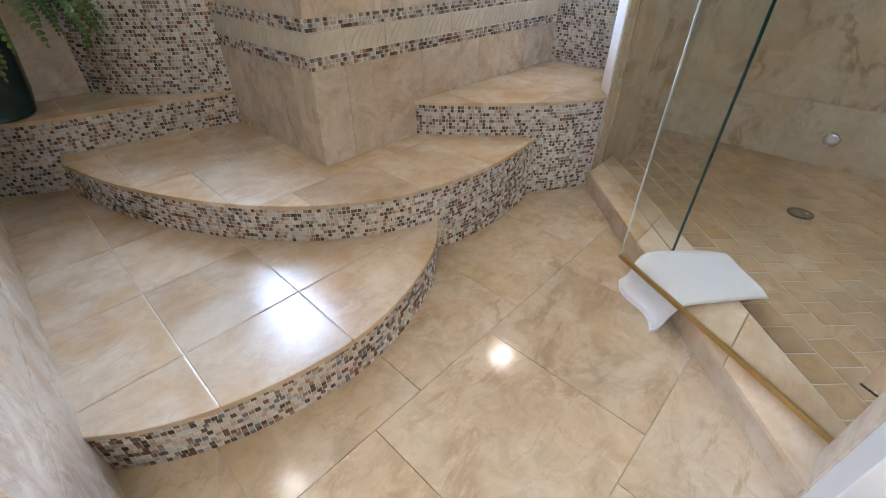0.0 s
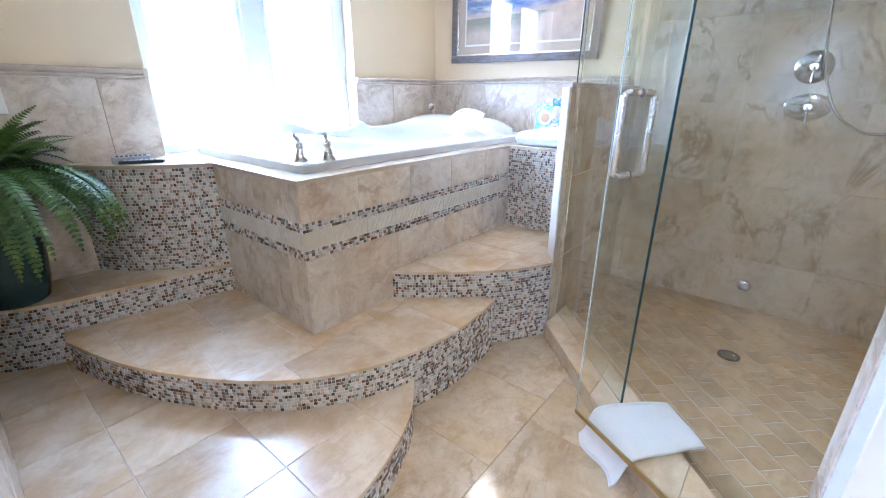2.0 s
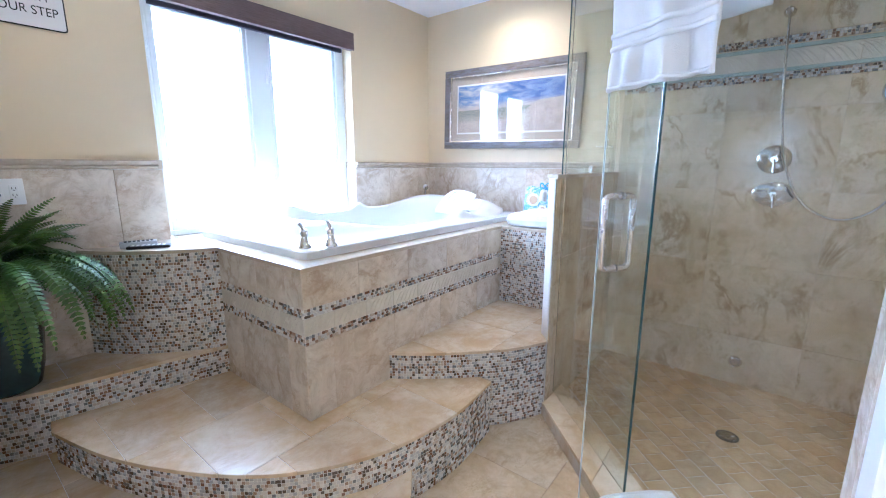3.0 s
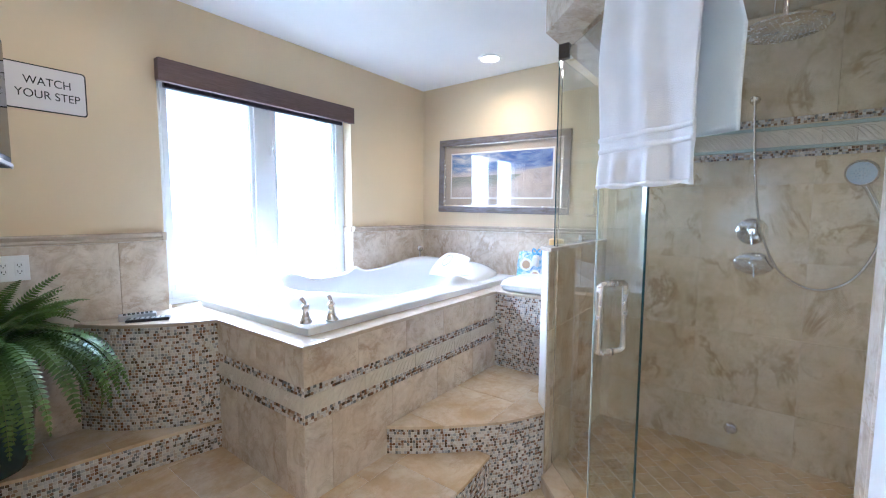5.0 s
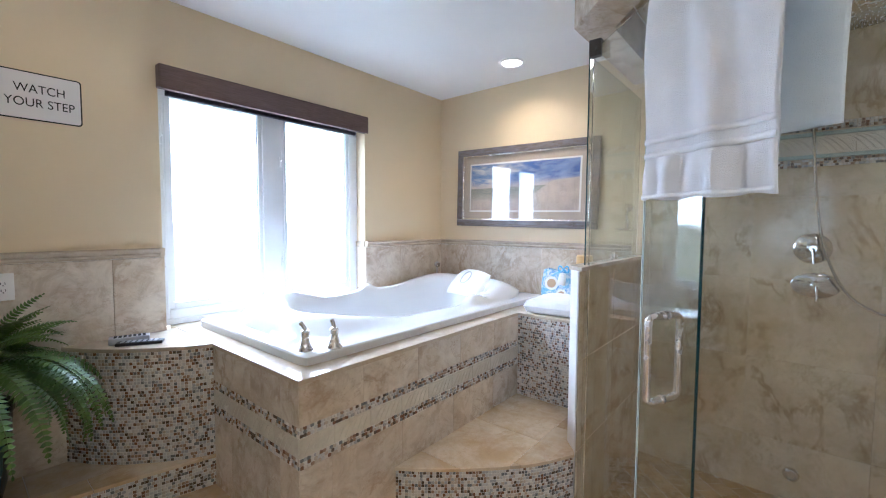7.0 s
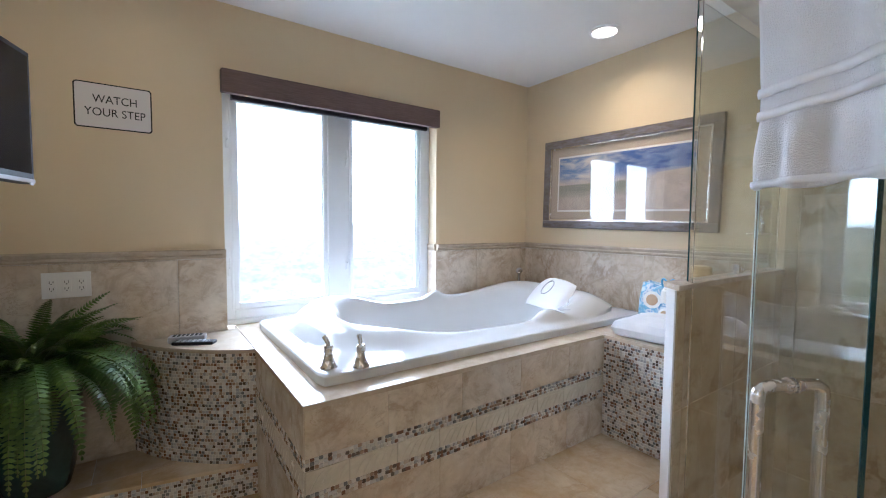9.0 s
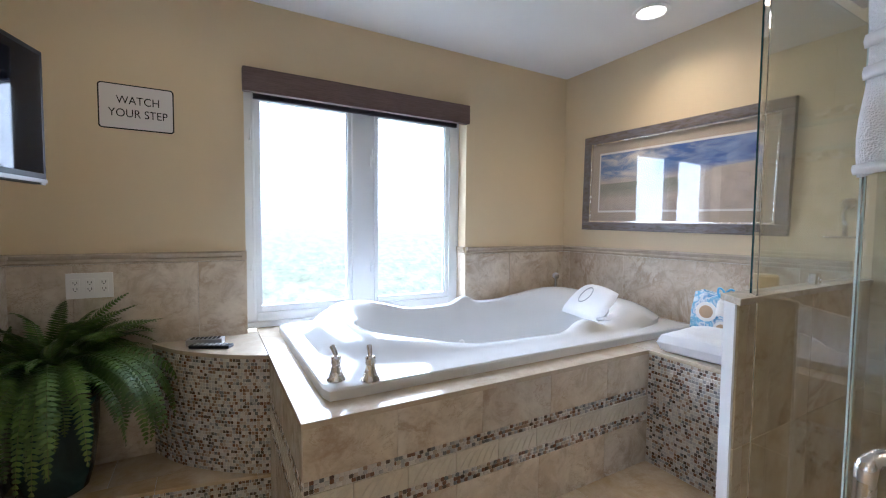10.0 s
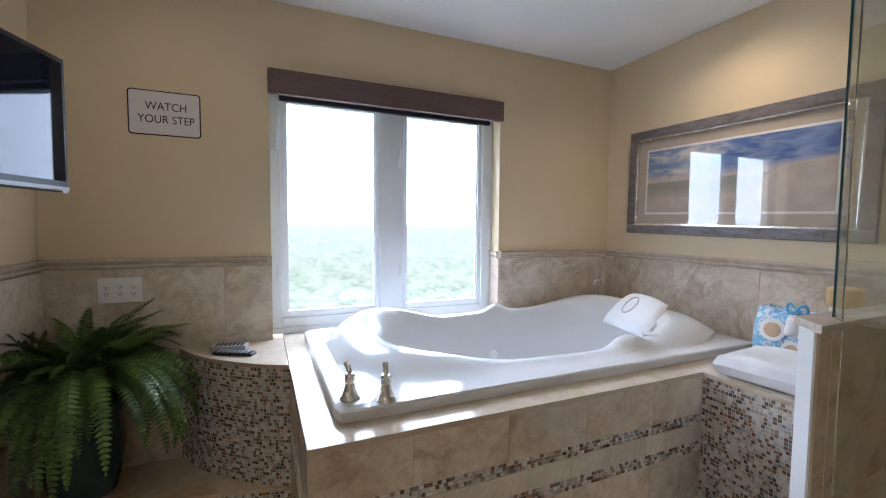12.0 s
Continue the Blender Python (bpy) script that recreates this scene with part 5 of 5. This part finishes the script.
vs = []
for i, (sd, z) in enumerate(path_):
    row = []
    for j in range(nu + 1):
        q = towel_point(sd, z, j / nu)
        row.append(bm.verts.new((q.x, q.y, z + 0.004 * math.sin(j / nu * 17) * (i == 0))))
    vs.append(row)
for a, b in zip(vs, vs[1:]):
    for j in range(nu):
        bm.faces.new((a[j], a[j + 1], b[j + 1], b[j]))
tw = part("terry", bm, TERRY, bt, smooth=True)
so = tw.modifiers.new("thick", "SOLIDIFY")
so.thickness, so.offset = 0.009, 0
WOVEN = paint("flat_woven_band", (0.84, 0.83, 0.83), 0.8, 0.3)
for z0_, z1_, nm in ((1.868, 1.884, "woven_band"), (1.908, 1.924, "woven_band"), (1.748, 1.760, "hem")):
    bm = bmesh.new()
    lo_ = [bm.verts.new((*towel_point(1, z0_, j / nu, 0.0085), z0_)) for j in range(nu + 1)]
    mi_ = [bm.verts.new((*towel_point(1, (z0_ + z1_) / 2, j / nu, 0.0105), (z0_ + z1_) / 2)) for j in range(nu + 1)]
    hi_ = [bm.verts.new((*towel_point(1, z1_, j / nu, 0.0085), z1_)) for j in range(nu + 1)]
    for j in range(nu):
        bm.faces.new((lo_[j], lo_[j + 1], mi_[j + 1], mi_[j]))
        bm.faces.new((mi_[j], mi_[j + 1], hi_[j + 1], hi_[j]))
    o_ = part(nm, bm, WOVEN, bt, smooth=True)
    so = o_.modifiers.new("thick", "SOLIDIFY")
    so.thickness, so.offset = 0.004, 0
# ---- fern ----
fern = thing("potted_fern", "lush green sword fern in a dark teal glazed pot", "plant", at=(-2.405, 0.085, Z3))
part("pot", turned([(0.0, 0.0), (0.105, 0.0), (0.118, 0.01), (0.140, 0.10), (0.158, 0.26), (0.165, 0.39), (0.172, 0.40), (0.172, 0.43), (0.150, 0.43), (0.145, 0.40), (0.0, 0.395)], 48), POT, fern, smooth=True)
part("soil", turned([(0.0, 0.396), (0.146, 0.398), (0.12, 0.410), (0.0, 0.415)], 24), SOIL, fern)
rng = random.Random(7)


def frond(bm_leaf, bm_stem, az, length, rise, droop, width, twist, early=0.0):
    """An arching midrib with paired leaflets."""
    d = Vector((math.cos(az), math.sin(az), 0))
    pts = []
    p = Vector((0.05 * d.x * rng.uniform(0, 1), 0.05 * d.y * rng.uniform(0, 1), 0.44))
    ang = rise
    steps = 38
    for k in range(steps):
        pts.append(p.copy())
        p = p + (d * math.cos(ang) + Vector((0, 0, 1)) * math.sin(ang)) * (length / steps)
        ang -= droop * (0.8 + early + (0.4 - 2 * early) * k / steps) / steps
    tube(pts[::3] + [pts[-1]], 0.0022, 4, bm_stem, 0.4)
    for k in range(3, steps):
        f = k / (steps - 1)
        t = (pts[min(k + 1, steps - 1)] - pts[k - 1]).normalized()
        s = t.cross(Vector((0, 0, 1)))
        if s.length < 0.05:
            s = Vector((-d.y, d.x, 0))
        s.normalize()
        s = (Matrix.Rotation(twist, 3, t) @ s)
        nn = s.cross(t).normalized()
        wl = width * min(1.0, 0.45 + 3.2 * f) * (1 - f ** 2.6) ** 0.8 + 0.005
        hw = length / steps * 0.40
        for sg in (-1, 1):
            sag = rng.uniform(0.10, 0.34)
            v = [pts[k] - t * hw, pts[k] + t * hw * 0.8, pts[k] + s * sg * wl * 0.45 + t * (wl * 0.10 + hw * 1.05) - nn * wl * sag * 0.2,
                 pts[k] + s * sg * wl + t * wl * 0.34 - nn * wl * sag, pts[k] + s * sg * wl * 0.5 + t * (wl * 0.10 - hw * 0.85) - nn * wl * (sag * 0.2 + 0.05)]
            bm_leaf.faces.new([bm_leaf.verts.new(q) for q in v])


for k in range(200):
    bl, bs = bmesh.new(), bmesh.new()
    az = k * 2.39996
    near_wall = math.cos(az) < -0.25 or math.sin(az) < -0.3
    tier = k % 3
    ln = rng.uniform(*((0.62, 0.86), (0.48, 0.70), (0.40, 0.56))[tier])
    rise = radians(rng.uniform(*((72, 88), (74, 88), (82, 90))[tier]))
    droop = radians(rng.uniform(*((160, 178), (155, 180), (60, 130))[tier]))
    if near_wall:
        ln, rise, droop = rng.uniform(0.36, 0.58), radians(rng.uniform(74, 88)), radians(rng.uniform(80, 160))
    frond(bl, bs, az + rng.uniform(-0.2, 0.2), ln, rise, droop, rng.uniform(0.036, 0.052), rng.uniform(-0.7, 0.7), (0.75, 0.45, 0.0)[tier])
    # fronds stay clear of the walls and the ledge
    for b in (bl, bs):
        for v_ in b.verts:
            v_.co.x = max(v_.co.x, XW + 0.026 + 2.405 + 0.01 * rng.random())
            v_.co.y = max(v_.co.y, YL + 0.026 - 0.085 + 0.01 * rng.random())
            v_.co.z = max(v_.co.z, 0.012)
    fr = part("frond", bl, FROND, fern)
    part("midrib", bs, STEM, fr)

# waste bin with a clear liner beside the wall end
bin_ = thing("waste_bin", "small brown waste bin with a clear plastic liner", "waste bin", at=(0.60, 0.785, 0))
WICKER = paint("brown_bin", (0.16, 0.07, 0.035), 0.5, 0.3)
part("bucket", turned([(0.0, 0.0), (0.085, 0.0), (0.115, 0.24), (0.110, 0.24), (0.082, 0.01), (0.0, 0.01)], 32), WICKER, bin_, smooth=True)
LINER = paint("milky_liner", (0.70, 0.69, 0.70), 0.2, 0.5)
bm = turned([(0.122, 0.16), (0.124, 0.20), (0.120, 0.246), (0.106, 0.248), (0.104, 0.20)], 48)
for v_ in bm.verts:
    v_.co.x *= 1 + 0.05 * noise.noise(v_.co * 40)
    v_.co.y *= 1 + 0.05 * noise.noise(v_.co * 40 + Vector((3, 0, 0)))
part("liner", bm, LINER, bin_)

# ---- outside ----
GRASS = mat("scrub_ground", 0.9)
n = Net(GRASS)
n.color(n.ramp(n.noise(n.coords(), 0.2, 5), (0.35, (0.05, 0.09, 0.03)), (0.65, (0.12, 0.15, 0.07))))
setting("ground", prism([(-4500, -4500), (4500, -4500), (4500, 4500), (-4500, 4500)], -21, -20), GRASS, "green scrub ground reaching the horizon", "ground")
# glowing sheet 60 m off: bright overcast sky over woodland, haze painted in
HAZE = mat("glowing_painted_distance", 1.0, 0.0, (0.0, 0.0, 0.0))
n = Net(HAZE)
at = n.coords()
sep = n.node("SeparateXYZ")
n.link(at, sep.inputs[0])
st = n.node("Mapping")
st.inputs["Scale"].default_value = (1, 1, 2.2)
n.link(at, st.inputs[0])
far = n.noise(st.outputs[0], 1.1, 8, 0.7, 0.0)
near = n.noise(st.outputs[0], 0.40, 10, 0.74, 0.2)
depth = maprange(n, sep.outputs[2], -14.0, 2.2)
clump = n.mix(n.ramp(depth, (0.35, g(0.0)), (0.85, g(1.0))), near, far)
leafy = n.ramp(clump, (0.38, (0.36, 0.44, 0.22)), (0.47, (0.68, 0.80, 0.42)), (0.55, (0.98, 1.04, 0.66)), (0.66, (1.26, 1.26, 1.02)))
# painted haze: the leaf colour pales towards the horizon
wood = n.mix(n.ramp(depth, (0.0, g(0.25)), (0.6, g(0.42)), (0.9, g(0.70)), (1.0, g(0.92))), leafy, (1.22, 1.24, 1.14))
edge = n.node("Math", op="MULTIPLY_ADD")
n.link(n.noise(at, 0.5, 4), edge.inputs[0])
edge.inputs[1].default_value = 1.2
n.link(sep.outputs[2], edge.inputs[2])
isky = n.ramp(maprange(n, edge.outputs[0], 2.2, 3.6), (0.0, g(0)), (1.0, g(1)))
# the whole sheet emits, and its sky part also lights the room
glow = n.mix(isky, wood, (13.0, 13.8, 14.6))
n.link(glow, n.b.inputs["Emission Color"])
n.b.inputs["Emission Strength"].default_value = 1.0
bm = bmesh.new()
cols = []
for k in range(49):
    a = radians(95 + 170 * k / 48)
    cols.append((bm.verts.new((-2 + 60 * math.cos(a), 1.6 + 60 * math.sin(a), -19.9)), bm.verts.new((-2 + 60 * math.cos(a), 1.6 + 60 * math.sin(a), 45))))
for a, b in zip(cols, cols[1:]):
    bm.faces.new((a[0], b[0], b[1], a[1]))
setting("backdrop", bm, HAZE, "glowing painted sheet of hazy green woodland below a white overcast sky", "backdrop")

# ---- laid floors ----
paving("floor_tile", [(-0.95, YB), (XR, YB), (XR, 0.90), (0.50, 0.90), (0.50, KERB_OUT - 0.50), (HX1, KERB_OUT - HX1), (-0.95, 1.80)], -0.0118, 0.0, -0.384, -0.07, 0.545, 0.498, 0.325, STONE_FLOOR, floor, 0.0012)
paving("shower_tile", [(HX1, KERB_IN - HX1), (HX1, YP - 0.02), (1.25, YP - 0.02), (1.25, 1.08), (KERB_IN - 1.08, 1.08)], -0.008, 0.0015, -1.455, -0.69, 0.112, 0.118, 0.059, STONE_TUMBLED, shower_floor, 0.003, radians(-135), 0.0022)
